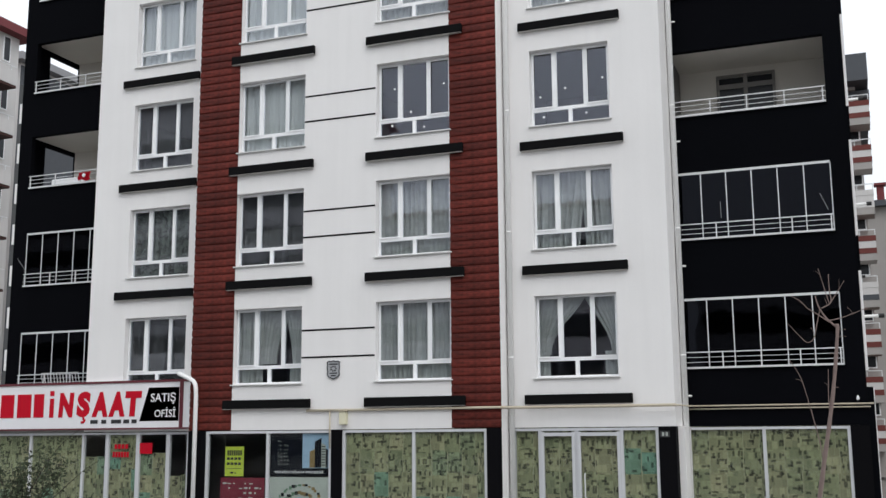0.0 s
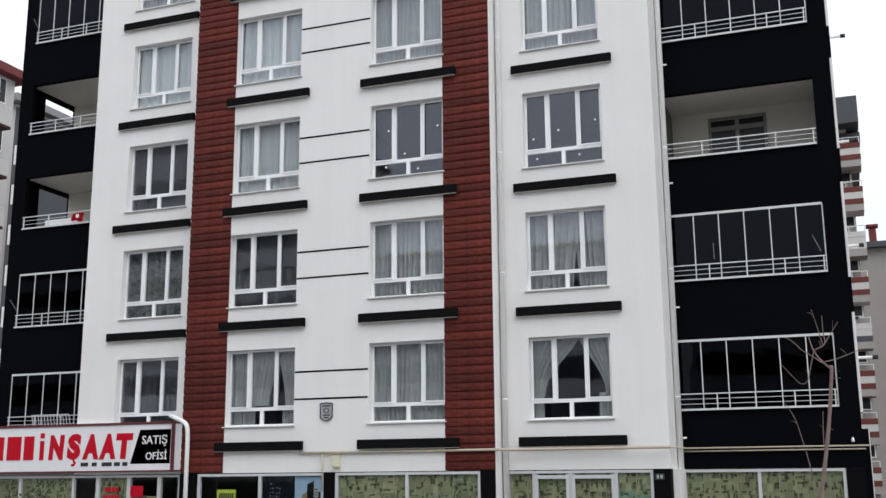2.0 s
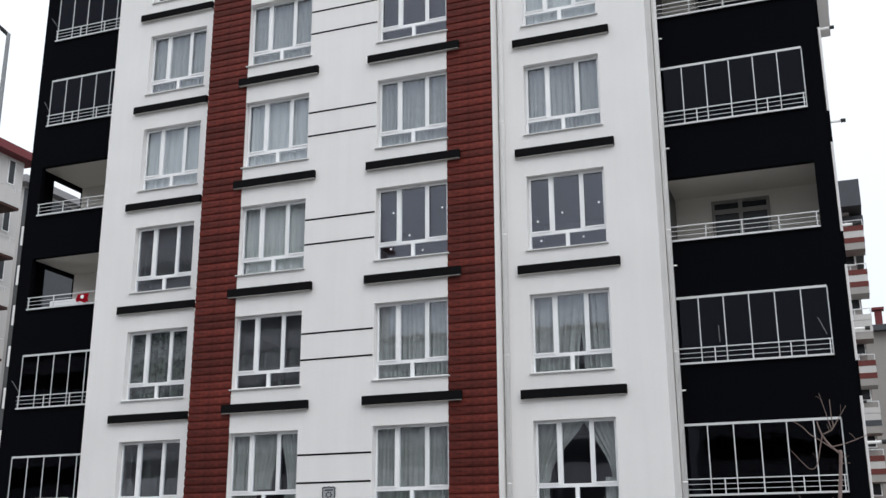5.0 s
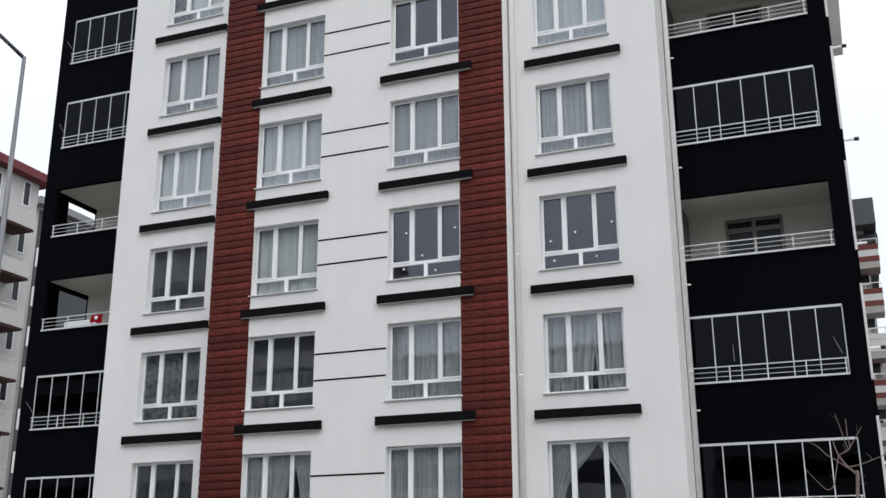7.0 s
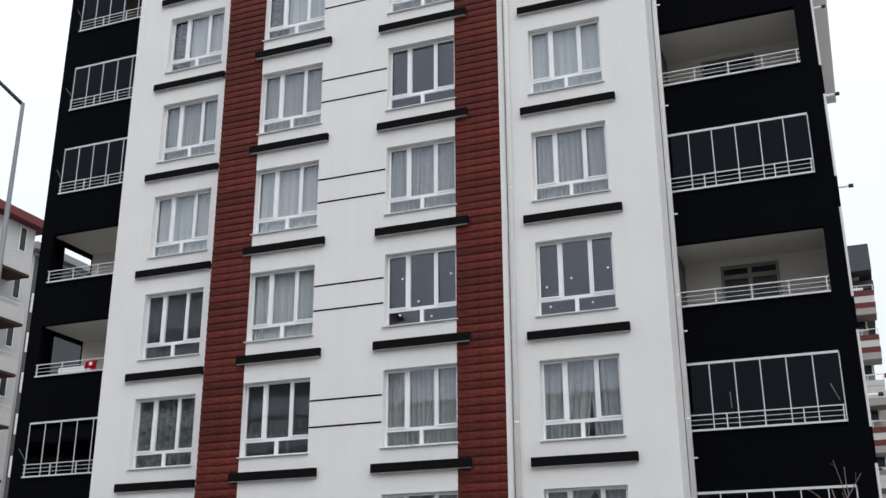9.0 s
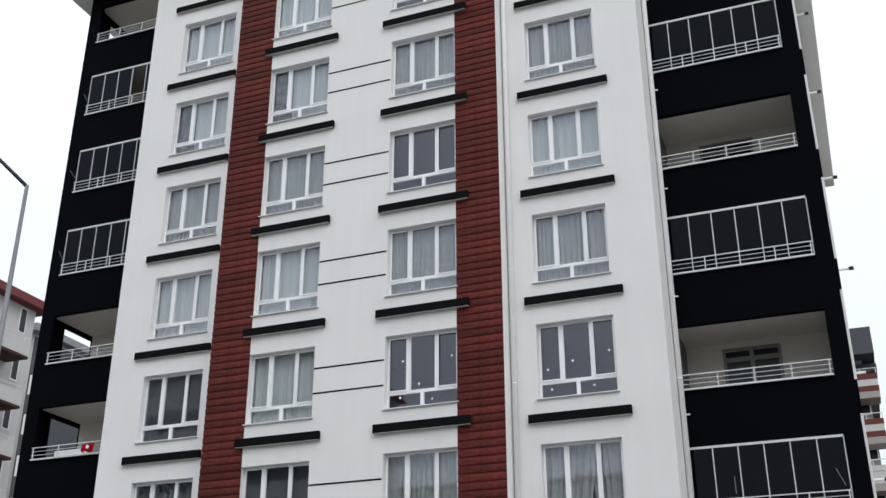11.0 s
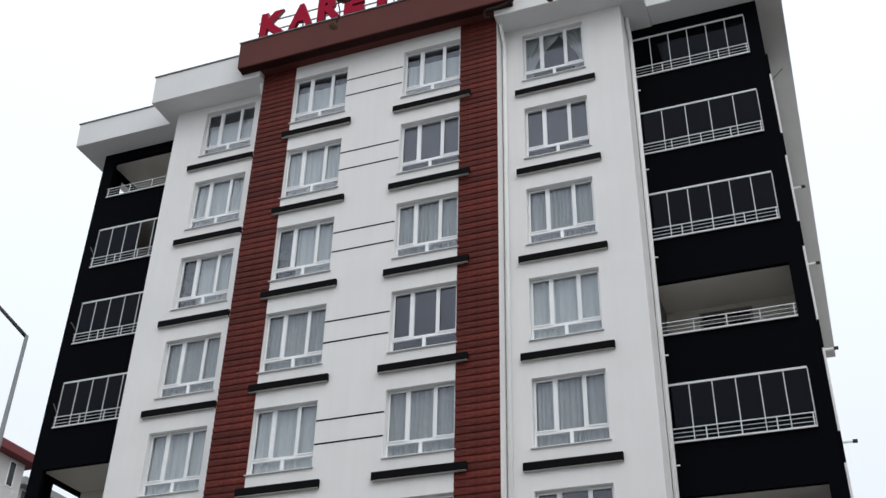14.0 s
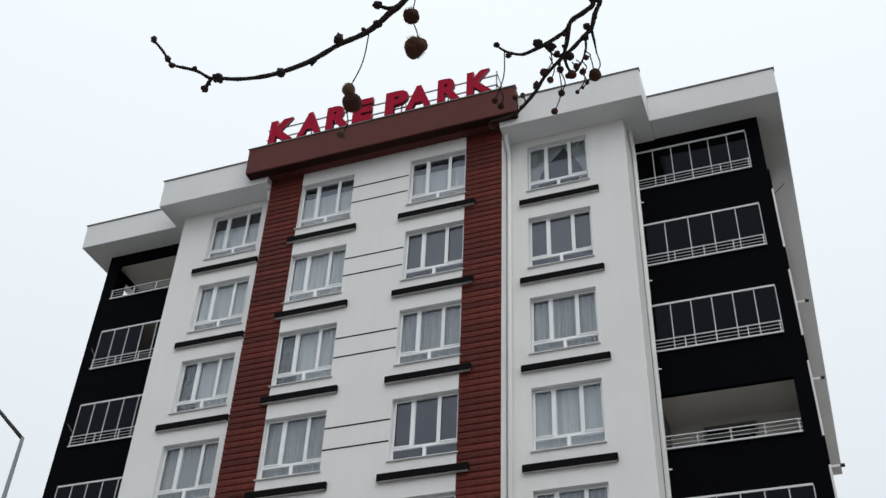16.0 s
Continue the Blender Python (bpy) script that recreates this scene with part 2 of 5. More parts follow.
def newspaper_mat():
    """Yellowed newsprint: columns, lines of type, dark headlines and pictures, differing from sheet to sheet."""
    m = bpy.data.materials.new("yellowed_newsprint")
    m.use_nodes = True
    nt = m.node_tree
    p = nt.nodes["Principled BSDF"]
    p.inputs["Roughness"].default_value = 0.9
    tc, oi = nt.nodes.new("ShaderNodeTexCoord"), nt.nodes.new("ShaderNodeObjectInfo")
    shift = nt.nodes.new("ShaderNodeVectorMath")
    shift.operation = "MULTIPLY_ADD"
    rnd = nt.nodes.new("ShaderNodeCombineXYZ")
    nt.links.new(oi.outputs["Random"], rnd.inputs[0]), nt.links.new(oi.outputs["Random"], rnd.inputs[1])
    shift.inputs[1].default_value = (9.0, 17.0, 0.0)
    swap = nt.nodes.new("ShaderNodeSeparateXYZ")
    flat = nt.nodes.new("ShaderNodeCombineXYZ")
    nt.links.new(tc.outputs["Object"], swap.inputs[0])
    nt.links.new(swap.outputs[0], flat.inputs[0]), nt.links.new(swap.outputs[2], flat.inputs[1])
    nt.links.new(rnd.outputs[0], shift.inputs[0]), nt.links.new(flat.outputs[0], shift.inputs[2])
    # crumpled print: the columns wander a little
    wob = nt.nodes.new("ShaderNodeTexNoise")
    wob.inputs["Scale"].default_value, wob.inputs["Detail"].default_value = 28.0, 2.0
    nt.links.new(shift.outputs[0], wob.inputs["Vector"])
    bent = nt.nodes.new("ShaderNodeVectorMath")
    bent.operation = "MULTIPLY_ADD"
    bent.inputs[1].default_value = (0.035, 0.035, 0.0)
    nt.links.new(wob.outputs["Color"], bent.inputs[0]), nt.links.new(shift.outputs[0], bent.inputs[2])

    def bricks(w, h, a, b, gap):
        t = nt.nodes.new("ShaderNodeTexBrick")
        t.inputs["Color1"].default_value, t.inputs["Color2"].default_value = (a, a, a, 1), (b, b, b, 1)
        t.inputs["Mortar"].default_value = (1, 1, 1, 1)
        t.inputs["Scale"].default_value, t.inputs["Mortar Size"].default_value = 1.0, gap
        t.inputs["Brick Width"].default_value, t.inputs["Row Height"].default_value = w, h
        t.inputs["Bias"].default_value = 0.1
        nt.links.new(bent.outputs[0], t.inputs["Vector"])
        return t.outputs["Color"]

    mul = []
    for w, h, a, b, g in ((0.075, 0.026, 0.80, 1.0, 0.007), (0.13, 0.19, 0.58, 1.45, 0.012)):
        mul.append(bricks(w, h, a, b, g))
    dark = []
    for w, h, cut in ((0.12, 0.062, 0.25), (0.06, 0.13, 0.24), (0.20, 0.16, 0.08)):
        t = bricks(w, h, 0.0, 1.0, 0.004)
        pic = nt.nodes.new("ShaderNodeMath")
        pic.operation, pic.inputs[1].default_value = "GREATER_THAN", cut
        nt.links.new(t, pic.inputs[0])
        lift = nt.nodes.new("ShaderNodeMapRange")
        lift.inputs[3].default_value, lift.inputs[4].default_value = 0.22, 1.0
        nt.links.new(pic.outputs[0], lift.inputs[0])
        dark.append(lift.outputs[0])
    tint = nt.nodes.new("ShaderNodeValToRGB")
    tint.color_ramp.elements[0].color = (0.19, 0.205, 0.12, 1)
    tint.color_ramp.elements[1].color = (0.255, 0.245, 0.15, 1)
    mid = tint.color_ramp.elements.new(0.45)
    mid.color = (0.22, 0.23, 0.135, 1)
    cold = tint.color_ramp.elements.new(0.10)
    cold.color = (0.19, 0.205, 0.12, 1)
    tint.color_ramp.elements[0].color = (0.13, 0.25, 0.19, 1)
    nt.links.new(oi.outputs["Random"], tint.inputs[0])
    cur = tint.outputs[0]
    for c in (*mul, *dark):
        x = nt.nodes.new("ShaderNodeMixRGB")
        x.blend_type, x.inputs[0].default_value = "MULTIPLY", 0.85
        nt.links.new(cur, x.inputs[1]), nt.links.new(c, x.inputs[2])
        cur = x.outputs[0]
    # unprinted margins of each sheet stay paler
    rim = nt.nodes.new("ShaderNodeMath")
    rim.operation, rim.inputs[1].default_value, rim.inputs[2].default_value = "COMPARE", 0.20, 0.186
    nt.links.new(swap.outputs[0], rim.inputs[0])
    edge = nt.nodes.new("ShaderNodeMixRGB")
    edge.inputs[1].default_value = (0.31, 0.305, 0.20, 1)
    nt.links.new(rim.outputs[0], edge.inputs[0]), nt.links.new(cur, edge.inputs[2])
    nt.links.new(edge.outputs[0], p.inputs["Base Color"])
    return m


NEWS = newspaper_mat()

# ---- mesh helpers ----
def box(bm, x0, x1, y0, y1, z0, z1, slot=0):
    v = [bm.verts.new((x, y, z)) for z in (z0, z1) for y in (y0, y1) for x in (x0, x1)]
    for f in ((0, 2, 3, 1), (4, 5, 7, 6), (0, 1, 5, 4), (2, 6, 7, 3), (0, 4, 6, 2), (1, 3, 7, 5)):
        bm.faces.new([v[i] for i in f]).material_index = slot
    return v


def rod(bm, a, b, r, n=8, r2=None, slot=0):
    a, b = Vector(a), Vector(b)
    q = (b - a).to_track_quat("Z", "Y")
    r2 = r if r2 is None else r2
    rings = []
    for p, rr in ((a, r), (b, r2)):
        rings.append([bm.verts.new(p + q @ Vector((rr * math.cos(2 * math.pi * i / n), rr * math.sin(2 * math.pi * i / n), 0))) for i in range(n)])
    for i in range(n):
        bm.faces.new((rings[0][i], rings[0][(i + 1) % n], rings[1][(i + 1) % n], rings[1][i])).material_index = slot
    bm.faces.new(rings[0][::-1]).material_index = slot
    bm.faces.new(rings[1]).material_index = slot


def tube(bm, pts, radii, n=7):
    """A smooth tapering tube along a line of points."""
    pts = [Vector(p) for p in pts]
    rings, side = [], None
    for i, p in enumerate(pts):
        way = (pts[min(i + 1, len(pts) - 1)] - pts[max(i - 1, 0)]).normalized()
        if side is None:
            side = way.orthogonal().normalized()
        side = (side - way * side.dot(way)).normalized()
        up = way.cross(side)
        r = radii[i] if hasattr(radii, "__len__") else radii
        rings.append([bm.verts.new(p + r * (math.cos(2 * math.pi * k / n) * side + math.sin(2 * math.pi * k / n) * up)) for k in range(n)])
    for a, b in zip(rings, rings[1:]):
        for k in range(n):
            bm.faces.new((a[k], a[(k + 1) % n], b[(k + 1) % n], b[k])).smooth = True
    bm.faces.new(rings[0][::-1]), bm.faces.new(rings[-1])


def smooth_line(pts, steps=5):
    """Points on a smooth curve through pts."""
    pts = [Vector(p) for p in pts]
    out = []
    for i in range(len(pts) - 1):
        p0, p1, p2, p3 = pts[max(i - 1, 0)], pts[i], pts[i + 1], pts[min(i + 2, len(pts) - 1)]
        for s in range(steps):
            t = s / steps
            out.append(0.5 * (2 * p1 + (p2 - p0) * t + (2 * p0 - 5 * p1 + 4 * p2 - p3) * t * t + (3 * p1 - p0 - 3 * p2 + p3) * t ** 3))
    return out + [pts[-1]]


def mesh_of(name, bm, *mats):
    bmesh.ops.recalc_face_normals(bm, faces=bm.faces)
    me = bpy.data.meshes.new(name)
    bm.to_mesh(me)
    bm.free()
    for m in mats:
        me.materials.append(m)
    return me


def part(name, bm, material, parent=None, label="", at=(0, 0, 0)):
    mats = material if isinstance(material, (list, tuple)) else (material,)
    return put(name, mesh_of(name, bm, *mats), parent, label, at)


def put(name, me, parent=None, label="", at=(0, 0, 0)):
    ob = new(name, me)
    ob.location = at
    if parent is not None:
        ob.parent = parent
    return tagged(ob, label) if label else ob


def thing(name, label, category, at=(0, 0, 0), group="", kind=""):
    ob = new(name)
    ob.location = at
    return tagged(ob, label, category, group, kind)


def box_mesh(name, material, x0, x1, y0, y1, z0, z1, bevel=0.0):
    bm = bmesh.new()
    box(bm, x0, x1, y0, y1, z0, z1)
    if bevel:
        bmesh.ops.bevel(bm, geom=bm.edges[:], offset=bevel, segments=1, affect="EDGES")
    return mesh_of(name, bm, material)


def pierced(x0, x1, z0, z1, y, thick, holes):
    """A wall seen from the front (towards -y), with openings (x0, x1, z0, z1) that go through it."""
    bm = bmesh.new()
    xs = sorted({x0, x1, *[h[0] for h in holes], *[h[1] for h in holes]})
    zs = sorted({z0, z1, *[h[2] for h in holes], *[h[3] for h in holes]})
    cache = {}

    def v(x, yy, z):
        k = (round(x, 4), round(yy, 4), round(z, 4))
        if k not in cache:
            cache[k] = bm.verts.new(k)
        return cache[k]

    def solid(i, j):
        if not (0 <= i < len(xs) - 1 and 0 <= j < len(zs) - 1):
            return False
        cx, cz = (xs[i] + xs[i + 1]) / 2, (zs[j] + zs[j + 1]) / 2
        return not any(h[0] < cx < h[1] and h[2] < cz < h[3] for h in holes)

    yb = y + thick
    for i in range(len(xs) - 1):
        for j in range(len(zs) - 1):
            if not solid(i, j):
                continue
            a, b, c, d = xs[i], xs[i + 1], zs[j], zs[j + 1]
            bm.faces.new((v(a, y, c), v(b, y, c), v(b, y, d), v(a, y, d)))
            bm.faces.new((v(a, yb, c), v(a, yb, d), v(b, yb, d), v(b, yb, c)))
            if not solid(i - 1, j):
                bm.faces.new((v(a, y, c), v(a, y, d), v(a, yb, d), v(a, yb, c)))
            if not solid(i + 1, j):
                bm.faces.new((v(b, y, c), v(b, yb, c), v(b, yb, d), v(b, y, d)))
            if not solid(i, j - 1):
                bm.faces.new((v(a, y, c), v(a, yb, c), v(b, yb, c), v(b, y, c)))
            if not solid(i, j + 1):
                bm.faces.new((v(a, y, d), v(b, y, d), v(b, yb, d), v(a, yb, d)))
    return bm


# ---- plan of the apartment building (metres) ----
YC, YW, YB = -0.67, -0.119, 1.13           # front planes: centre bay, wings, balconies
XL, XA, XCL, XCR, XD, XR = -12.79, -8.80, -5.06, 3.34, 7.19, 11.18
BL, BR = -3.815, 2.117                   # inner edges of the brown strips
DEPTH = 26.0
STOREYS = 8
SHOP_TOP = 2.88


def floor_z(k):
    return 3.2 + 3.029 * (k - 1)


WIN_LO, WIN_HI = 0.84, 2.754           # window opening above its floor
COLUMNS = {"A": (-7.584, -5.634, YW), "B": (BL, -1.855, YC), "C": (0.167, BR, YC), "D": (4.012, 5.962, YW)}
TOP_C, TOP_W, TOP_B = 27.69, 27.45, 27.50

# ---- ground ----
bm = bmesh.new()
box(bm, -2500, 2500, -2500, 2500, -0.6, -0.16)
tagged(part("ground", bm, EARTH), "bare grey earth reaching to the horizon", "ground", kind="structure")
bm = bmesh.new()
box(bm, -200, 200, -13.6, -6.0, -0.158, -0.14)
tagged(part("road", bm, ASPHALT), "grey asphalt road in front of the building", "road", kind="structure")
bm = bmesh.new()
box(bm, -60, 60, -5.8, YC - 0.02, -0.158, 0.0)
box(bm, -60, 60, -6.0, -5.804, -0.158, 0.01)
tagged(part("pavement", bm, PAVING), "concrete pavement with a kerb before the shops", "pavement", kind="structure")
bm = bmesh.new()
box(bm, -60, 60, -40.0, -13.8, -0.158, 0.0)
box(bm, -60, 60, -13.796, -13.6, -0.158, 0.01)
tagged(part("pavement_opposite", bm, PAVING), "concrete pavement with a kerb across the road", "pavement", kind="structure")

# ---- the building ----
house = thing("apartment_building", "nine-storey apartment building, white render with black balconies and brown strips", "building", (0, 0, 0))

# centre bay
holes = []
for k in range(1, STOREYS + 1):
    for c in "BC":
        holes.append((COLUMNS[c][0], COLUMNS[c][1], floor_z(k) + WIN_LO, floor_z(k) + WIN_HI))
part("centre_wall", pierced(BL, BR, SHOP_TOP + 0.02, TOP_C, YC, 0.28, holes), WHITE, house, "white rendered centre wall with window openings")
for x0, x1 in ((XCL, BL), (BR, XCR)):
    bm = bmesh.new()
    a, b = (x0 + 0.01, x1 - 0.053) if x1 == BL else (x0 + 0.053, x1 - 0.01)
    box(bm, a, b, YC + 0.02, YC + 0.28, SHOP_TOP + 0.02, TOP_C)
    part("strip_backing", bm, BROWN_BACK, house, "dark wall behind brown cladding")
    bm = bmesh.new()
    a, b = (x1 - 0.05, x1 - 0.001) if x1 == BL else (x0 + 0.001, x0 + 0.05)
    box(bm, a, b, YC + 0.021, YC + 0.28, SHOP_TOP + 0.02, TOP_C)
    part("window_jamb", bm, WHITE, house, "white rendered jamb beside the windows")
for x0, x1 in ((XCL, XCL + 0.2), (XCR - 0.2, XCR)):
    bm = bmesh.new()
    if x0 == XCL:
        box(bm, x0, x0 + 0.006, YC, YW - 0.003, 0, TOP_C)
    else:
        box(bm, x1 - 0.006, x1, YC, YW - 0.003, 0, TOP_C)
    part("bay_side_wall", bm, WHITE, house, "white return of the centre bay")

# wings
for x0, x1, c in ((XA, XCL, "A"), (XCR, XD, "D")):
    holes = [(COLUMNS[c][0], COLUMNS[c][1], floor_z(k) + WIN_LO, floor_z(k) + WIN_HI) for k in range(1, STOREYS + 1)]
    part("wing_wall", pierced(x0, x1, SHOP_TOP + 0.02, TOP_W, YW, 0.28, holes), WHITE, house, "white rendered wing wall with window openings")
for x0, x1 in ((XA, XA + 0.22), (XD - 0.22, XD)):
    bm = bmesh.new()
    box(bm, x0, x1, YW + 0.283, YB + 0.4, SHOP_TOP + 0.02, TOP_W)
    part("wing_side_wall", bm, WHITE, house, "white return of the wing")

# black balcony fronts
OPEN_LO, OPEN_HI = 1.0, 2.67
RX0, RX1 = XD + 0.03, 10.765
LX0, LX1 = -12.32, -9.36
for x0, x1, a, b in ((XD + 0.002, XR, RX0, RX1), (XL, XA - 0.002, LX0, LX1)):
    holes = [(a, b, floor_z(k) + OPEN_LO, floor_z(k) + OPEN_HI) for k in range(1, STOREYS + 1)]
    part("balcony_front", pierced(x0, x1, SHOP_TOP + 0.02, TOP_B, YB, 0.16, holes), BLACK, house, "black rendered balcony front with openings")

# side walls and back
GLAZED_R = {1, 2, 4, 6, 7, 8}
GLAZED_L = {1, 2, 5, 6, 7}
bm = bmesh.new()
box(bm, XR - 0.2, XR, YB + 0.163, 4.2, 0, TOP_B)
part("side_wall", bm, BLACK, house, "black rendered corner of the side wall")
bm = bmesh.new()
box(bm, XR - 0.25, XR + 0.02, 4.203, DEPTH, 0, TOP_B)
part("side_wall", bm, WHITE, house, "white rendered side wall")
# the left side is open at the loggias
side_holes = [(YB + 0.90, YB + 2.45, floor_z(k) + OPEN_LO, floor_z(k) + OPEN_HI - 0.01) for k in (3, 4, 8)]
bm = pierced(YB + 0.163, 4.2, 0, TOP_B, 0, 0.2, side_holes)
for v in bm.verts:
    v.co = Vector((XL + v.co.y, v.co.x, v.co.z))
part("side_wall", bm, BLACK, house, "black rendered corner wall with side openings")
bm = bmesh.new()
box(bm, XL - 0.02, XL + 0.25, 4.203, DEPTH, 0, TOP_B)
part("side_wall", bm, WHITE, house, "white rendered side wall")
bm = bmesh.new()
box(bm, XL, XR, DEPTH + 0.003, DEPTH + 0.25, 0, TOP_B)
part("back_wall", bm, WHITE, house, "white rendered back wall")

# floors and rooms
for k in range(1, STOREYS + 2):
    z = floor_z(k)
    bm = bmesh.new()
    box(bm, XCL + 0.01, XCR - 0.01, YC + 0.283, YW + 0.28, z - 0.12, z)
    part("room_slab", bm, SHADED_ROOM, house, "plastered floor slab")
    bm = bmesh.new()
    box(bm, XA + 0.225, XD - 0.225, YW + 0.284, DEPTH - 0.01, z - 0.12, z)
    part("room_slab", bm, SHADED_ROOM, house, "plastered floor slab")
    bm = bmesh.new()
    box(bm, XL + 0.255, XA, YB + 0.164, DEPTH - 0.01, z - 0.3, z)
    part("floor_slab", bm, LOGGIA if k > 1 else SLAB, house, "pale plastered floor slab")
    bm = bmesh.new()
    box(bm, XD, XR - 0.255, YB + 0.164, DEPTH - 0.01, z - 0.3, z)
    part("floor_slab", bm, LOGGIA if k > 1 else SLAB, house, "pale plastered floor slab")
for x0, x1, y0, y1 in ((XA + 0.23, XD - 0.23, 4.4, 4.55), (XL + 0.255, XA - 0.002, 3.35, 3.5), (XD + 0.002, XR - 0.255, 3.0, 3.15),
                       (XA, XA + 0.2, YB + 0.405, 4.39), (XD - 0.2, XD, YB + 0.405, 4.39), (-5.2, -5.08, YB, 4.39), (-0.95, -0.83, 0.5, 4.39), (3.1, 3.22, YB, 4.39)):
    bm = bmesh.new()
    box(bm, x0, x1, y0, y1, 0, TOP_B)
    part("inner_wall", bm, SHADED_ROOM if y1 > 4 else LOGGIA, house, "plain inner wall behind the windows")
bm = bmesh.new()
box(bm, XL, XR, YB, DEPTH, TOP_B + 0.35, TOP_B + 0.5)
box(bm, XA, XD, YC + 0.3, YB - 0.003, TOP_B + 0.35, TOP_B + 0.5)
part("roof_slab", bm, ROOF, house, "flat grey roof")

# eaves: white boxes over balconies and wings, brown crown over the bay
def eave(x0, x1, y0, y1, z0, z1, mt, name, label):
    bm = bmesh.new()
    vs = box(bm, x0, x1, y0, y1, z0, z1)
    for v in vs:
        if v.co.z > z1 - 0.01:      # the fascia leans outward a little
            v.co.y -= 0.05 if v.co.y < y0 + 0.01 else 0
    bmesh.ops.bevel(bm, geom=bm.edges[:], offset=0.015, segments=1, affect="EDGES")
    e = part(name, bm, mt, house, label)
    bm = bmesh.new()
    box(bm, x0 - 0.03, x1 + 0.03, y0 - 0.09, y0 + 0.12, z1 + 0.002, z1 + 0.035)
    part("edge_flashing", bm, FLASH, e, "thin dark sheet-metal edge")
    return e


eave(XD + 0.77, 11.95, 0.27, DEPTH + 0.75, TOP_B, 28.52, EAVE, "eave", "white rendered eave over the balconies")
eave(-13.55, XA - 0.60, 0.27, DEPTH + 0.75, TOP_B, 28.52, EAVE, "eave", "white rendered eave over the balconies")
eave(XCR + 0.003, XD + 0.767, -0.96, 2.0, TOP_W, 28.60, EAVE, "eave", "white rendered eave over the wing")
eave(XA - 0.597, XCL - 0.003, -0.96, 2.0, TOP_W, 28.60, EAVE, "eave", "white rendered eave over the wing")
crown = eave(XCL - 0.71, XCR + 0.65, -1.30, -0.965, TOP_C, 28.80, CROWN, "crown", "brown clad crown board over the centre bay")
n = 1
for i in range(n):
    h = (28.78 - TOP_C - 0.03) / n
    z = TOP_C + 0.02 + h * i
    bm = bmesh.new()
    for v in box(bm, XCL - 0.706, XCR + 0.646, -1.308, -1.28, z, z + h - 0.008):
        v.co.y -= 0.05 * (v.co.z - TOP_C) / (28.80 - TOP_C)
    part("plank", bm, CROWN, crown)
# boards added under the crown; their dark colour holds its underside shade
for i in range(4):
    bm = bmesh.new()
    box(bm, XCL - 0.69, XCR + 0.63, -1.285 + 0.08 * i, -1.211 + 0.08 * i, TOP_C - 0.016, TOP_C - 0.002)
    part("soffit_board", bm, SHADED_SOFFIT, crown, "brown soffit board, darkened for underside shade")
bm = bmesh.new()
box(bm, XCL, XCR, -0.96, 2.0, TOP_C, 28.78)
part("crown_back", bm, CROWN, house, "brown clad crown behind the sign")

# windows: a frame with three upper and two lower lights
def window_meshes(w, h):
    """Frame, pane and sill meshes for an opening w wide and h high, origin at its lower left front."""
    y0, fw, s, tz, bar = 0.165, 0.048, 0.024, 0.385, 0.046
    mid, m1, m2 = w * 0.491, w * 0.305, w * 0.686
    lights = [(fw, mid - bar, fw, tz), (mid + bar, w - fw, fw, tz), (fw, m1 - bar, tz + 0.085, h - fw),
              (m1 + bar, m2 - bar, tz + 0.085, h - fw), (m2 + bar, w - fw, tz + 0.085, h - fw)]
    frame_me = mesh_of("window", pierced(0.004, w - 0.004, 0.004, h - 0.004, y0, 0.07, lights), PVC)
    panes, sashes = [], []
    for i, (a, b, c, d) in enumerate(lights):
        if i in (2, 4):             # the opening sashes stand a little proud
            sashes.append(mesh_of("sash", pierced(a - 0.012, b + 0.012, c - 0.012, d + 0.012, y0 - 0.022, 0.02, [(a + s, b - s, c + s, d - s)]), PVC))
        bm = bmesh.new()
        box(bm, a - 0.005, b + 0.005, 0.195, 0.199, c - 0.005, d + 0.005)
        panes.append(mesh_of("pane", bm, GLASS))
    bm = bmesh.new()
    box(bm, -0.045, w + 0.045, -0.055, 0.163, -0.035, -0.002)
    bmesh.ops.bevel(bm, geom=bm.edges[:], offset=0.006, segments=1, affect="EDGES")
    sill_me = mesh_of("sill", bm, SILL)
    return frame_me, panes, sashes, sill_me


WINDOW_MESH = {c: window_meshes(COLUMNS[c][1] - COLUMNS[c][0], WIN_HI - WIN_LO) for c in COLUMNS}
for k in range(1, STOREYS + 1):
    for c, (x0, x1, y) in COLUMNS.items():
        fm, pm, hm, sm = WINDOW_MESH[c]
        w = put("window", fm, house, "white plastic window with three upper and two lower lights", (x0, y, floor_z(k) + WIN_LO))
        for me in pm:
            p = put("pane", me, w)
            p.visible_shadow = False
        for me in hm:
            put("sash", me, w)
        put("sill", sm, w, "grey stone sill")

# black bands under the windows
def band_mesh(x0, x1):
    bm = bmesh.new()
    box(bm, x0, x1, -0.105, -0.002, 0.226, 0.446)
    bmesh.ops.bevel(bm, geom=bm.edges[:], offset=0.01, segments=1, affect="EDGES")
    box(bm, x0 + 0.012, x1 - 0.012, -0.098, -0.003, 0.218, 0.2255, 1)
    return mesh_of("band", bm, BAND, BAND_UNDER)


for c, a, b in (("A", -7.94, -5.43), ("B", -4.03, -1.565), ("C", -0.088, 2.485), ("D", 3.757, 6.265)):
    me = band_mesh(a, b)
    for k in range(1, STOREYS + 1):
        put("band", me, house, "black projecting band under a window", (0, COLUMNS[c][2] - (0.015 if c in "BC" else 0), floor_z(k)))
        
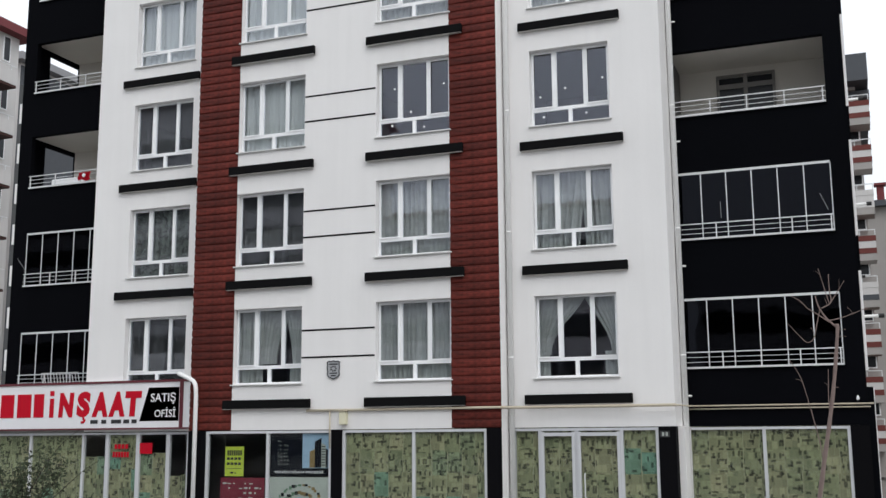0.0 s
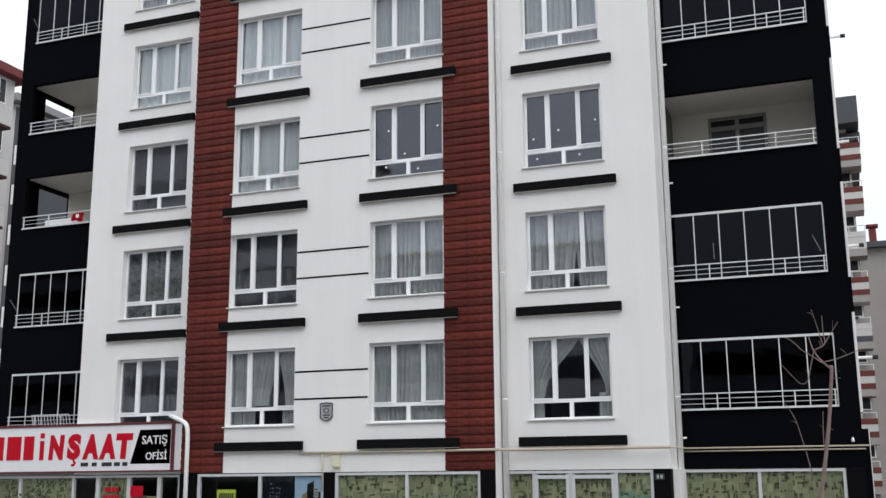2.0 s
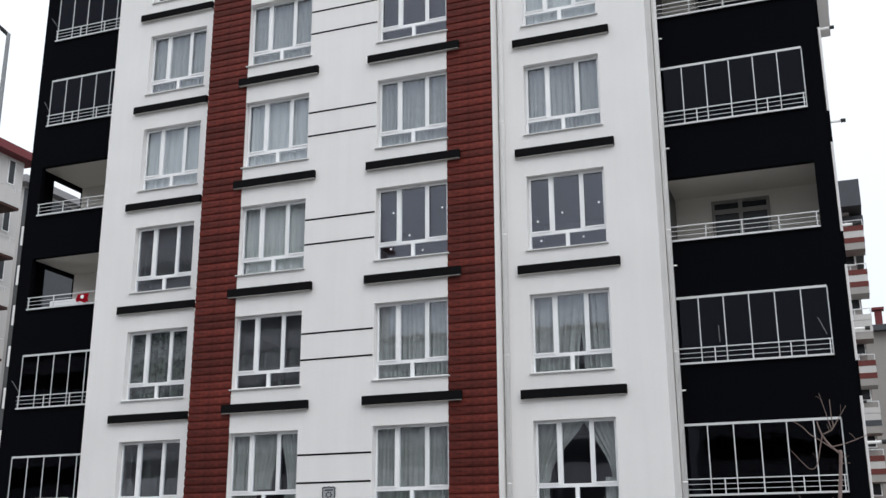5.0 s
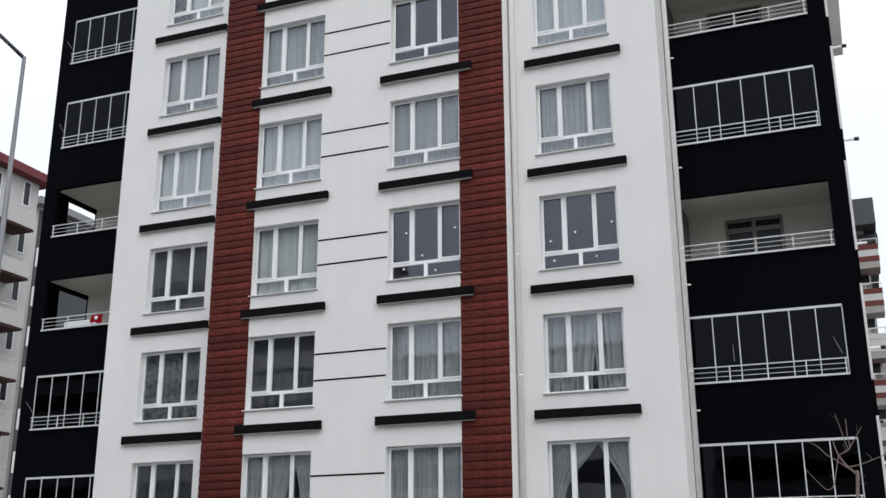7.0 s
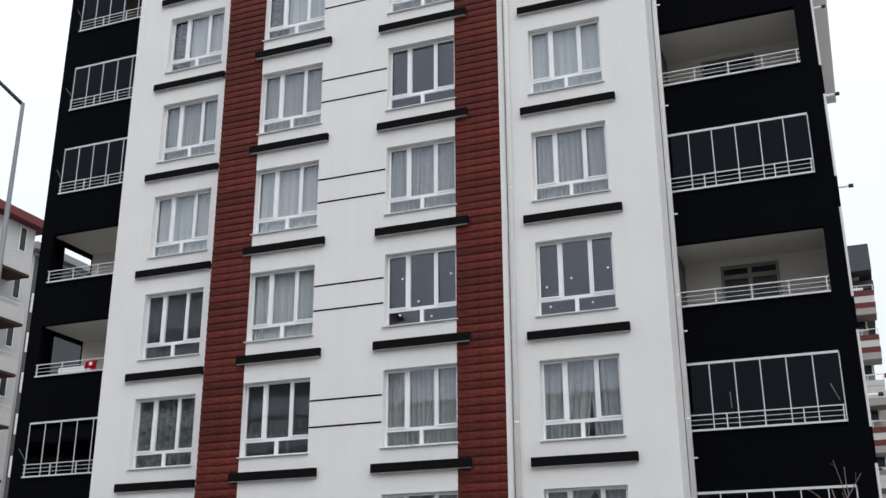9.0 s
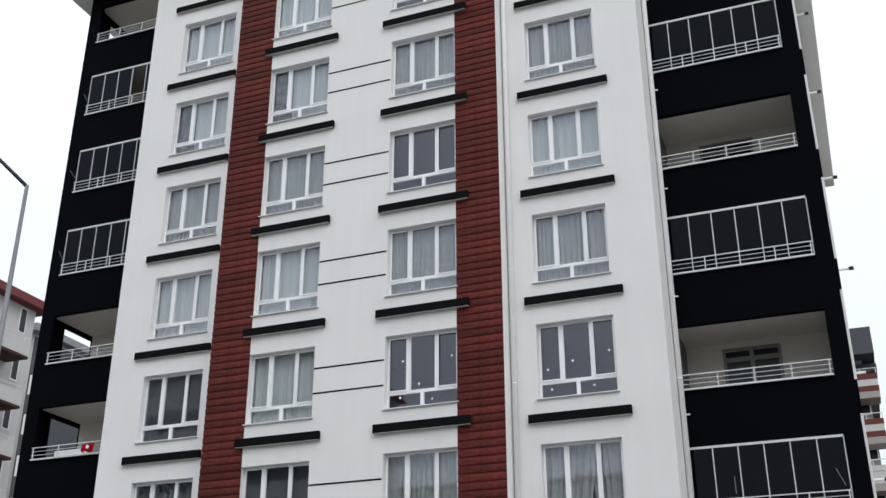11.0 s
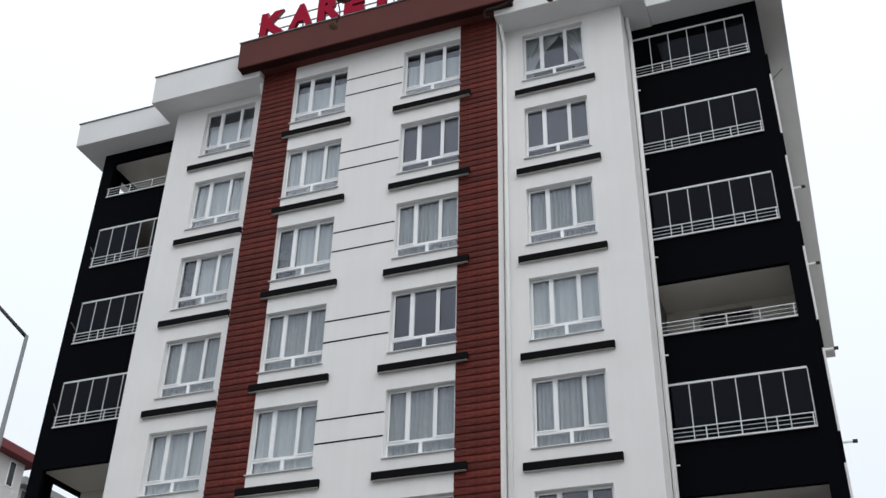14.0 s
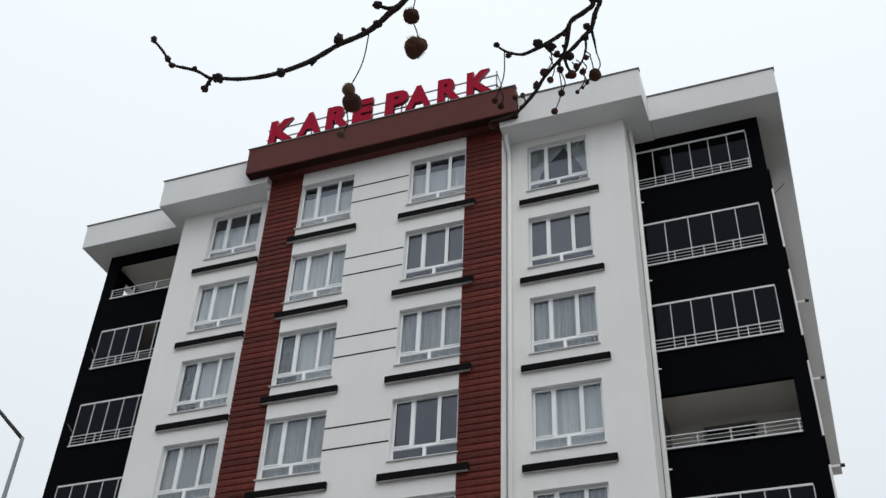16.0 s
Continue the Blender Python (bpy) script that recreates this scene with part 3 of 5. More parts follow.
# proud black strips stand in for shaded grooves between the two centre windows
bm = bmesh.new()
box(bm, -1.845, 0.14, -0.006, 0.02, -0.022, 0.022)
GROOVE_ME = mesh_of("groove_strip", bm, BAND)
for k in range(1, STOREYS + 1):
    for dz in (1.462, 2.134):
        put("groove_strip", GROOVE_ME, house, "thin dark line across the white wall", (0, YC, floor_z(k) + dz))

# balcony railings and glazing
def rail_set(x0, x1, n, z, y, parent):
    """White railing: bottom rail, two thin bars, top rail and n posts."""
    for dz, r in ((0.022, 0.022), (0.15, 0.006), (0.265, 0.006), (0.382, 0.012)):
        bm = bmesh.new()
        box(bm, x0, x1, y - r, y + r, z + dz - r, z + dz + r)
        part("rail", bm, METAL, parent)
    for i in range(n):
        x = x0 + 0.06 + (x1 - x0 - 0.12) * i / (n - 1)
        bm = bmesh.new()
        box(bm, x - 0.013, x + 0.013, y - 0.013, y + 0.013, z + 0.045, z + 0.369)
        part("post", bm, METAL, parent)


def glazing(x0, x1, n, z, h, y, parent, slid=None):
    """Smoked panels in a white track; the panel numbered slid is pushed behind its neighbour."""
    for a, b in ((h - 0.06, h - 0.003), (0.003, 0.04)):
        bm = bmesh.new()
        box(bm, x0, x1, y - 0.03, y + 0.03, z + a, z + b)
        part("track", bm, METAL, parent, "white aluminium glazing track")
    for i in range(n + 1):
        x = x0 + (x1 - x0) * i / n
        bm = bmesh.new()
        box(bm, x - 0.012, x + 0.012, y - 0.02, y + 0.02, z + 0.04, z + h - 0.06)
        part("mullion", bm, METAL, parent)
        if i < n:
            bm = bmesh.new()
            if i == slid:
                x, y = x - (x1 - x0) / n + 0.05, y + 0.03
            box(bm, x + 0.013, x + (x1 - x0) / n - 0.013, y - 0.004, y + 0.004, z + 0.04, z + h - 0.06)
            part("glass_panel", bm, SMOKED, parent, "dark smoked glass panel").visible_shadow = False
            if i == slid:
                y -= 0.03


for k in range(1, STOREYS + 1):
    z = floor_z(k) + OPEN_LO
    h = OPEN_HI - OPEN_LO
    for side, x0, x1, lit in (("r", RX0, RX1, GLAZED_R), ("l", LX0, LX1, GLAZED_L)):
        shut = k in lit
        bm = bmesh.new()
        box(bm, x0 + 0.002, x1 - 0.002, YB - 0.03, YB + 0.163, z - 0.02, z + 0.012)
        b = part("balcony", bm, BLACK, house, "glazed balcony with a white railing" if shut else "open balcony with a white railing")
        rail_set(x0 + 0.01, x1 - 0.01, 5 if side == "r" else 4, z + 0.013, YB - 0.045, b)
        if shut:
            glazing(x0 + 0.02, x1 - 0.02, 6 if side == "r" and k != 7 else 5, z + 0.014, h - 0.016, YB + 0.035, b, 3 if side == "l" and k == 7 else None)

# loggia doors on the open balconies
def loggia_door(x, y, z, parent):
    bm = bmesh.new()
    w, h = 1.45, 2.55
    for a, b in ((0, 0.07), (w / 2 - 0.05, w / 2 + 0.05), (w - 0.07, w)):
        box(bm, a, b, -0.06, 0.0, 0, h)
    for a, b in ((0, 0.1), (1.0, 1.1), (2.18, 2.30), (h - 0.06, h)):
        box(bm, 0.07, w / 2 - 0.05, -0.055, 0.0, a, b)
        box(bm, w / 2 + 0.05, w - 0.07, -0.055, 0.0, a, b)
    d = part("balcony_door", bm, DOOR_GREY, parent, "grey plastic balcony door", (x, y, z))
    for a, b in ((0.07, w / 2 - 0.05), (w / 2 + 0.05, w - 0.07)):
        bm = bmesh.new()
        box(bm, a, b, -0.02, -0.004, 0.1, h - 0.08)
        part("pane", bm, FAR_GLASS, d, "dark pane")


loggia_door(8.12, 2.998, floor_z(3), house)
loggia_door(8.12, 2.998, floor_z(5), house)

# ---- ground floor ----
def shopfront(name, x0, x1, y, mullions, label):
    """A white-framed glass front; mullions: their middles."""
    z0, z1 = 0.02, SHOP_TOP
    s = tagged(new(name), label)
    s.parent = house
    for a, b in ((z1 - 0.06, z1), (z0, z0 + 0.1)):
        bm = bmesh.new()
        box(bm, x0, x1, y, y + 0.1, a, b)
        part("frame_rail", bm, SHOP_FRAME, s)
    edges = [x0 + 0.03, *mullions, x1 - 0.03]
    for i, m in enumerate(edges):
        half = 0.055 if x0 < -12 and m > -8.5 else 0.036
        bm = bmesh.new()
        box(bm, m - half, m + half, y + 0.002, y + 0.098, z0 + 0.1, z1 - 0.06)
        part("mullion", bm, SHOP_FRAME, s)
    for a, b in zip(edges, edges[1:]):
        bm = bmesh.new()
        box(bm, a + 0.03, b - 0.03, y + 0.05, y + 0.058, z0 + 0.1, z1 - 0.06)
        part("pane", bm, SHOP_GLASS, s).visible_shadow = False
    return s, [(a + 0.028, b - 0.028) for a, b in zip(edges, edges[1:])]


SHOPS = []
for name, x0, x1, y, mull, label in (
        ("shopfront", -12.5, -5.40, YW, (-10.6, -8.81, -8.01, -7.02, -6.07), "sales office front with a glass door"),
        ("shopfront", -4.54, -1.00, YC, (-2.76,), "shop window with posters inside"),
        ("shopfront", -0.70, 2.97, YC, (1.15,), "shop window papered over inside with newspapers"),
        ("shopfront", 3.42, 6.80, YW, (4.07, 4.93, 5.97), "shop entrance papered over inside with newspapers"),
        ("shopfront", 7.26, 10.78, YB, (8.95,), "shop window papered over inside with newspapers")):
    SHOPS.append((*shopfront(name, x0, x1, y, mull, label), y))
# black pillars between the fronts
for x0, x1, y in ((XL, -12.503, YW), (-5.397, XCL - 0.002, YW), (XCL, -4.543, YC), (-0.997, -0.703, YC), (2.973, XCR - 0.008, YC), (6.803, XD - 0.002, YW), (10.783, XR, YB)):
    bm = bmesh.new()
    box(bm, x0, x1, y - 0.02, y + 0.25, 0, SHOP_TOP + 0.017)
    part("pillar", bm, SHOP_BLACK, house, "black clad pillar between shop windows")
bm = bmesh.new()
box(bm, XD + 0.001, XD + 0.14, YW + 0.28, YB - 0.002, 0, SHOP_TOP + 0.017)
part("pillar", bm, WHITE, house, "white rendered pillar")
bm = bmesh.new()
box(bm, XL, XA - 0.003, YW + 0.02, YB - 0.003, SHOP_TOP + 0.003, SHOP_TOP + 0.10)
part("shop_roof", bm, SLAB, house, "concrete roof of the projecting shop")
# entrance leaves of the middle shop: heavier white frames and a bar handle
for a, b in ((4.10, 4.90), (4.96, 5.94)):
    bm = bmesh.new()
    for x in (a, b - 0.07):
        box(bm, x, x + 0.07, YW - 0.03, YW + 0.045, 0.03, 2.80)
    for z in (0.03, 2.70):
        box(bm, a + 0.07, b - 0.07, YW - 0.03, YW + 0.045, z, z + 0.08)
    leaf = part("door_leaf", bm, SHOP_FRAME, SHOPS[3][0], "white aluminium door leaf")
bm = bmesh.new()
tube(bm, smooth_line([(5.13, YW - 0.03, 1.86), (5.13, YW - 0.09, 1.84), (5.13, YW - 0.09, 1.6), (5.13, YW - 0.09, 1.36), (5.13, YW - 0.03, 1.34)]), 0.016)
part("handle", bm, METAL, SHOPS[3][0], "white bar handle")

# corner strip on the side wall: white, black at the height of each parapet
for k in range(0, STOREYS + 1):
    z = floor_z(k)
    for lo, hi, mt, out, label in ((z + 0.88, min(z + 3.105, TOP_B - 0.003), WHITE, 0.06, "white rendered corner strip"),
                                   (z + 0.083, z + 0.877, BLACK, 0.055, "black rendered piece of the corner strip")):
        if lo < floor_z(STOREYS) + 0.5 and lo > 3.5:
            bm = bmesh.new()
            box(bm, XR + 0.002, XR + out, YB + 0.03, YB + 0.5, lo, hi)
            part("corner_strip", bm, mt, house, label)

# the ground floor steps out a little at the side, with a pale edge
bm = bmesh.new()
box(bm, XR + 0.002, XR + 0.13, YB + 0.02, YB + 0.6, 0.0, 3.72)
part("side_step", bm, BLACK, house, "black rendered step of the ground floor")
bm = bmesh.new()
box(bm, XR + 0.132, XR + 0.15, YB + 0.03, YB + 0.6, 0.0, 3.70)
part("side_edge", bm, WHITE, house, "thin white edge of the ground floor")

# ---- curtains behind the windows ----
def curtain(x0, x1, y, z0, z1, style, seed):
    rng = random.Random(seed)
    bm = bmesh.new()

    def sheet(a, b, lo, hi, folds, depth, gather=0.0, towards=0.0):
        """Hanging cloth with folds; gather pulls the lower edge towards one side."""
        n, rows = max(int((b - a) * 40), 12), 8
        ph = rng.uniform(0, 6)
        grid = []
        for j in range(rows + 1):
            t = j / rows
            line = []
            for i in range(n + 1):
                s = i / n
                x = a + (b - a) * s
                if gather:
                    pull = gather * math.sin(t * math.pi * 0.5) ** 1.5
                    x = x + (towards - x) * pull
                # folds of uneven width and depth, opening out towards the hem
                u = s + (0.022 * math.sin(s * 11 + ph) + 0.012 * math.sin(s * 23 + 3 * ph)) * (0.8 + 0.4 * t)
                deep = depth * (1.05 + 0.45 * math.sin(s * 8.3 + 1.7 * ph))
                yy = y + deep * (math.sin(u * folds * 6.283 + ph) + 0.5 * math.sin(u * folds * 2.7 * 6.283 + 2 * ph)) * (0.6 + 0.4 * t)
                line.append(bm.verts.new((x, yy, hi + (lo - hi) * t)))
            grid.append(line)
        for r0, r1 in zip(grid, grid[1:]):
            for i in range(n):
                bm.faces.new((r0[i], r0[i + 1], r1[i + 1], r1[i])).smooth = True

    w = x1 - x0
    mt, label = NET, "white net curtain in even folds"
    if style == "folds":
        sheet(x0, x1, z0, z1, 13 + rng.random() * 3, 0.045)
    elif style == "light":
        mt, label = NET_LIGHT, "pale closed curtain with shallow folds"
        sheet(x0, x1, z0, z1, 6 + rng.random() * 2, 0.025)
    elif style == "thin":
        mt, label = NET_DIM, "thin white net curtain drawn closed"
        sheet(x0, x1, z0, z1, 9 + rng.random() * 2, 0.05)
    elif style == "grey":
        mt, label = NET_MID, "grey net curtain in loose folds"
        sheet(x0, x1, z0, z1, 9 + rng.random() * 2, 0.06)
    elif style == "stripe":
        mt, label = NET_STRIPE, "thin white striped net curtain"
        sheet(x0, x1, z0, z1, 10, 0.05)
        sheet(x0, x1, z0 + 0.62, z0 + 1.05, 12, 0.04)
    elif style == "swag":
        label = "white net curtain swept aside in a swag"
        sheet(x0, x0 + w * 0.36, z0, z1, 7, 0.05)
        sheet(x0 + w * 0.30, x0 + w * 0.78, z0 + 0.62, z1, 7, 0.04, 0.50, x0 + w * 0.34)
        sheet(x0 + w * 0.66, x1, z0 + 0.55, z1, 6, 0.04, 0.35, x1)
        sheet(x1 - w * 0.26, x1, z0, z0 + 0.6, 4, 0.03)
    elif style == "tied":
        label = "white net curtain tied back to both sides"
        sheet(x0, x0 + w * 0.62, z0 + 0.65, z1, 7, 0.03, 0.72, x0)
        sheet(x0, x0 + w * 0.16, z0, z0 + 0.7, 4, 0.03)
        sheet(x0 + w * 0.55, x1, z0 + 0.65, z1, 7, 0.03, 0.72, x1)
        sheet(x1 - w * 0.2, x1, z0, z0 + 0.7, 4, 0.03)
    elif style == "cross":
        label = "white net curtains drawn almost together, parted below"
        sheet(x0, x0 + w * 0.66, z0, z1, 8, 0.05, 0.17, x0)
        sheet(x0 + w * 0.56, x1, z0, z1, 6, 0.05, 0.13, x1)
    elif style == "half":
        mt, label = NET_LIGHT, "pale curtain drawn over the lower part"
        sheet(x0, x1, z0, z0 + (z1 - z0) * 0.74, 6, 0.015)
    elif style == "left":
        mt, label = NET_LIGHT, "pale curtain drawn to one side"
        sheet(x0 + w * 0.33, x1, z0, z1, 5, 0.02)
    elif style == "sides":
        label = "net curtains drawn apart to the sides"
        sheet(x0 + w * 0.25, x0 + w * 0.6, z0 + 0.2, z1, 6, 0.03)
        sheet(x0 + w * 0.75, x1, z0, z1, 5, 0.03)
    return tagged(part("curtain", bm, mt), label, "curtain", "curtains behind the windows")


STYLES = {"A": ("stripe", "grey", "thin", "light", "folds", "left", "light", "half"),
          "B": ("swag", "stripe", "light", "light", "folds", "left", "light", "half"),
          "C": ("folds", "folds", "none", "folds", "none", "folds", "thin", "half"),
          "D": ("tied", "cross", "none", "folds", "light", "folds", "thin", "tied")}
for c, styles in STYLES.items():
    x0, x1, y = COLUMNS[c]
    for k, st in enumerate(styles, 1):
        if st != "none":
            if st == "left":
                curtain(x0 - 0.05, x1 - 1.20, y + 0.35, floor_z(k) + WIN_LO - 0.1, floor_z(k) + WIN_HI + 0.12, "grey", k)
            curtain(x0 - 0.05, x1 + 0.05, y + 0.31, floor_z(k) + WIN_LO - 0.1, floor_z(k) + WIN_HI + 0.12, st, k * 7 + ord(c))

# ---- downpipes ----
def downpipe(pts, r, label):
    t = thing("downpipe", label, "downpipe", pts[-1], "downpipes on the facade")
    base = Vector(pts[-1])
    bm = bmesh.new()
    tube(bm, [Vector(p) - base for p in pts], r, 12)
    part("pipe", bm, PIPE, t)
    z = 4.5
    top = max(p[2] for p in pts) - 1.0
    while z < top:
        x, y = [(p[0], p[1]) for p in pts if p[2] > z][-1]
        bm = bmesh.new()
        tube(bm, [Vector((x, y, z + dz)) - base for dz in (0, 0.02, 0.04)], [r + 0.002, r + 0.003, r + 0.002], 12)
        part("bracket", bm, PIPE, t)
        z += 3.0
    return t


def drop(x, y, ztop, z0=0.0, out=0.35):
    return [*smooth_line([(x, y - out, ztop + 0.02), (x, y - out, ztop - 0.12), (x, y - out * 0.4, ztop - 0.42), (x, y, ztop - 0.65), (x, y, ztop - 0.9)], 4), (x, y, z0)]


downpipe(drop(3.44, YW - 0.09, TOP_W), 0.065, "white plastic downpipe beside the brown strip")
wing_pipe = downpipe(drop(XD + 0.085, YB - 0.25, TOP_W), 0.065, "white plastic downpipe at the wing corner")
for i in range(8):
    bm = bmesh.new()
    rod(bm, (0.05, 0.02, 3.59 + 3.02 * i), (0.15, 0.03, 3.59 + 3.02 * i), 0.022, 8)
    part("clip", bm, PIPE, wing_pipe, "small white clip stub")
downpipe(drop(XCL - 0.14, YW - 0.09, TOP_W, 5.0), 0.065, "white plastic downpipe behind the brown strip")
downpipe([*smooth_line([(-5.75, -0.13, 4.40), (-5.60, -0.40, 4.38), (-5.25, -0.64, 4.29), (-4.86, -0.79, 4.12), (-4.80, -0.79, 3.8)], 5), (-4.80, -0.79, 0.0)], 0.056, "white plastic downpipe beside the sign")

# ---- gas pipe, meter box and house plaque ----
g = thing("gas_pipe", "cream painted gas pipe running along the facade", "pipe", (-1.0, YC - 0.05, 3.36))
def run(pts, r=0.022):
    bm = bmesh.new()
    tube(bm, [Vector(p) - Vector((-1.0, YC - 0.05, 3.36)) for p in pts], r, 8)
    return part("pipe_run", bm, GAS, g)


GZ = 3.36
run([(-1.66, YC - 0.05, GZ), (XCR + 0.02, YC - 0.05, GZ)], 0.03)
run([(XCR + 0.02, YC - 0.05, GZ), (XCR + 0.3, YW - 0.2, GZ), (XD + 0.05, YW - 0.2, GZ)], 0.034)
run([(XD + 0.05, YW - 0.2, GZ), (XD + 0.2, YB - 0.08, GZ), (XR + 0.12, YB - 0.08, GZ)], 0.019)
run([(XD + 0.1, YB - 0.06, GZ - 0.07), (XR + 0.05, YB - 0.06, GZ - 0.07)], 0.016)
run([(-1.02, YC - 0.05, GZ), (-1.02, YC - 0.05, 2.45)], 0.02)
bm = bmesh.new()
box(bm, -0.095, 0.095, -0.12, 0, 0, 0.31)
bmesh.ops.bevel(bm, geom=bm.edges[:], offset=0.015, segments=2, affect="EDGES")
gb = thing("gas_box", "small yellowed gas regulator box on the white wall", "box", (-0.65, YC, 3.01))
part("case", bm, GAS_BOX, gb)
bm = bmesh.new()
box(bm, -0.105, 0.105, -0.14, 0.0, 0.312, 0.33)
part("lid", bm, GAS, gb)
bm = bmesh.new()
rod(bm, (0, 0, 0), (0, -0.05, 0), 0.035, 12)
rod(bm, (0, -0.045, 0.0), (0, -0.045, 0.07), 0.035, 12, 0.016)
tagged(part("wall_siren", bm, PVC, None, "", (10.98, YB, 3.47)), "small white cone fixture on the black wall", "fixture")

pl = thing("plaque", "grey shield-shaped plaque with dark markings on the wall", "plaque", (-0.95, YC, 4.1))
bm = bmesh.new()
half = ((0.0, 0.0), (0.06, 0.025), (0.13, 0.055), (0.175, 0.11), (0.165, 0.20), (0.178, 0.30), (0.165, 0.38), (0.185, 0.43), (0.12, 0.465), (0.06, 0.45))
prof = [*half, (0.0, 0.475), *[(-x, z) for x, z in half[:0:-1]]]
n = len(prof)
fr = [bm.verts.new((x, -0.03, z)) for x, z in prof]
bk = [bm.verts.new((x, -0.002, z)) for x, z in prof]
inner = [bm.verts.new((x * 0.85, -0.022, 0.24 + (z - 0.24) * 0.85)) for x, z in prof]
bm.faces.new(inner)
for i in range(n):
    j = (i + 1) % n
    bm.faces.new((fr[i], fr[j], bk[j], bk[i]))
    bm.faces.new((fr[i], inner[i], inner[j], fr[j]))
part("plate", bm, CERAMIC, pl)
bm = bmesh.new()
line = [Vector((x * 0.93, -0.031, 0.24 + (z - 0.24) * 0.93)) for x, z in prof]
tube(bm, [*line, line[0], line[1]], 0.013, 6)
part("rim", bm, INK, pl, "dark rim line")
for z, w in ((0.08, 0.07), (0.14, 0.10), (0.36, 0.11)):
    bm = bmesh.new()
    box(bm, -w, w, -0.027, -0.023, z, z + 0.03)
    part("marking", bm, INK, pl, "dark unreadable bar")
for i in range(7):
    bm = bmesh.new()
    a = math.pi * 2 * i / 7
    rod(bm, (0.07 * math.cos(a), -0.023, 0.265 + 0.055 * math.sin(a)), (0.07 * math.cos(a), -0.028, 0.265 + 0.055 * math.sin(a)), 0.022, 8)
    part("marking", bm, INK, pl, "dark relief mark")

# ---- lettering ----
def text_mesh(name, body, size, depth, mats, bold=0.0, shear=0.0, widen=1.0, space=1.0):
    """Text standing in the xz plane, front towards -y, origin at the left end of its baseline."""
    cu = bpy.data.curves.new(name, "FONT")
    cu.body, cu.size, cu.extrude, cu.offset, cu.shear = body, size, depth / 2, bold, shear
    cu.space_character = space
    cu.resolution_u = 3
    tmp = new(name, cu)
    me = bpy.data.meshes.new_from_object(tmp.evaluated_get(bpy.context.evaluated_depsgraph_get()))
    bpy.data.objects.remove(tmp)
    me.transform(Matrix.Diagonal((widen, 1, 1, 1)))
    me.transform(Matrix.Rotation(radians(90), 4, "X"))
    me.materials.clear()
    for m in mats:
        me.materials.append(m)
    for p in me.polygons:
        p.material_index = 0 if p.normal.y < -0.5 or len(mats) == 1 else 1
    return me


def span(me):
    xs = [v.co.x for v in me.vertices]
    zs = [v.co.z for v in me.vertices]
    return min(xs), max(xs), min(zs), max(zs)


def fit_text(me, width, height):
    """Scale lettering to a width and height, moving its lower left corner to the origin."""
    a, b, c, d = span(me)
    me.transform(Matrix.Diagonal((width / (b - a), 1, height / (d - c), 1)) @ Matrix.Translation((-a, 0, -c)))
    return me


# rooftop sign
rs = thing("rooftop_sign", "rooftop sign of red block letters on a steel lattice", "sign", (-5.3, -1.0, 28.80))
RZ0, LH = 0.42, 1.10
CELLS = [("K", 0.02, 0.99), ("A", 1.16, 0.93), ("R", 2.27, 0.90), ("E", 3.29, 0.75), ("P", 4.52, 0.85), ("A", 5.28, 0.95), ("R", 6.45, 0.82), ("K", 7.50, 0.90)]
for ch, x, w in CELLS:
    me = fit_text(text_mesh("letter", ch, 1.2, 0.14, (RED, RED_SIDE), bold=0.07), w, LH)
    put("letter", me, rs, "red block letter with darker sides", (x, 0, RZ0))
W = 8.45
for z in (RZ0 + 0.02, RZ0 + 0.38, RZ0 + 0.85):
    bm = bmesh.new()
    box(bm, -0.15, W + 0.1, 0.09, 0.13, z - 0.02, z + 0.02)
    part("rail", bm, RUST, rs, "thin grey steel rail")
for i in range(6):
    x = -0.1 + (W + 0.15) * i / 5
    bm = bmesh.new()
    box(bm, x - 0.02, x + 0.02, 0.132, 0.172, -0.02, RZ0 + 1.1)
    part("post", bm, RUST, rs)
    bm = bmesh.new()
    rod(bm, (x, 0.16, RZ0 + 1.05), (x + 0.3, 1.0, -0.02), 0.02, 6)
    part("brace", bm, RUST, rs)

# signboard over the sales office
SB = (-12.9, -0.26, 2.97)
sb = thing("shop_signboard", "white shop signboard with red and black lettering and dark red edges", "sign", SB)
SW, SH = 7.55, 1.27
bm = bmesh.new()
box(bm, 0, SW, 0, 0.24, 0, SH)
part("board", bm, SIGN_WHITE, sb)
for x0, x1, z0, z1 in ((0, SW, SH - 0.05, SH + 0.012), (0, SW, -0.012, 0.03), (SW - 0.29, SW - 0.19, 0.031, SH - 0.051)):
    bm = bmesh.new()
    box(bm, x0, x1, -0.025, 0.02, z0, z1)
    part("edge_trim", bm, SIGN_EDGE, sb, "dark red edge strip")
# the company name: plain red blocks
for x, w in ((0.55, 0.5), (1.32, 0.46), (1.90, 0.48), (2.48, 0.34)):
    bm = bmesh.new()
    box(bm, x, x + w, -0.012, -0.002, 0.34, 0.98)
    part("name_block", bm, SIGN_RED, sb, "plain red block")
LET = [("N", 3.33, 0.47, 0.67), ("S", 3.93, 0.44, 0.69), ("A", 4.45, 0.52, 0.67), ("A", 5.00, 0.52, 0.67), ("T", 5.50, 0.52, 0.67)]
for x0, z0, z1 in ((3.02, 0.33, 0.85), (3.02, 0.92, 1.06)):
    bm = bmesh.new()
    box(bm, x0, x0 + 0.145, -0.012, -0.002, z0, z1)
    bmesh.ops.bevel(bm, geom=bm.edges[:], offset=0.003, segments=1, affect="EDGES")
    part("letter_stroke", bm, SIGN_RED, sb, "red letter stroke")
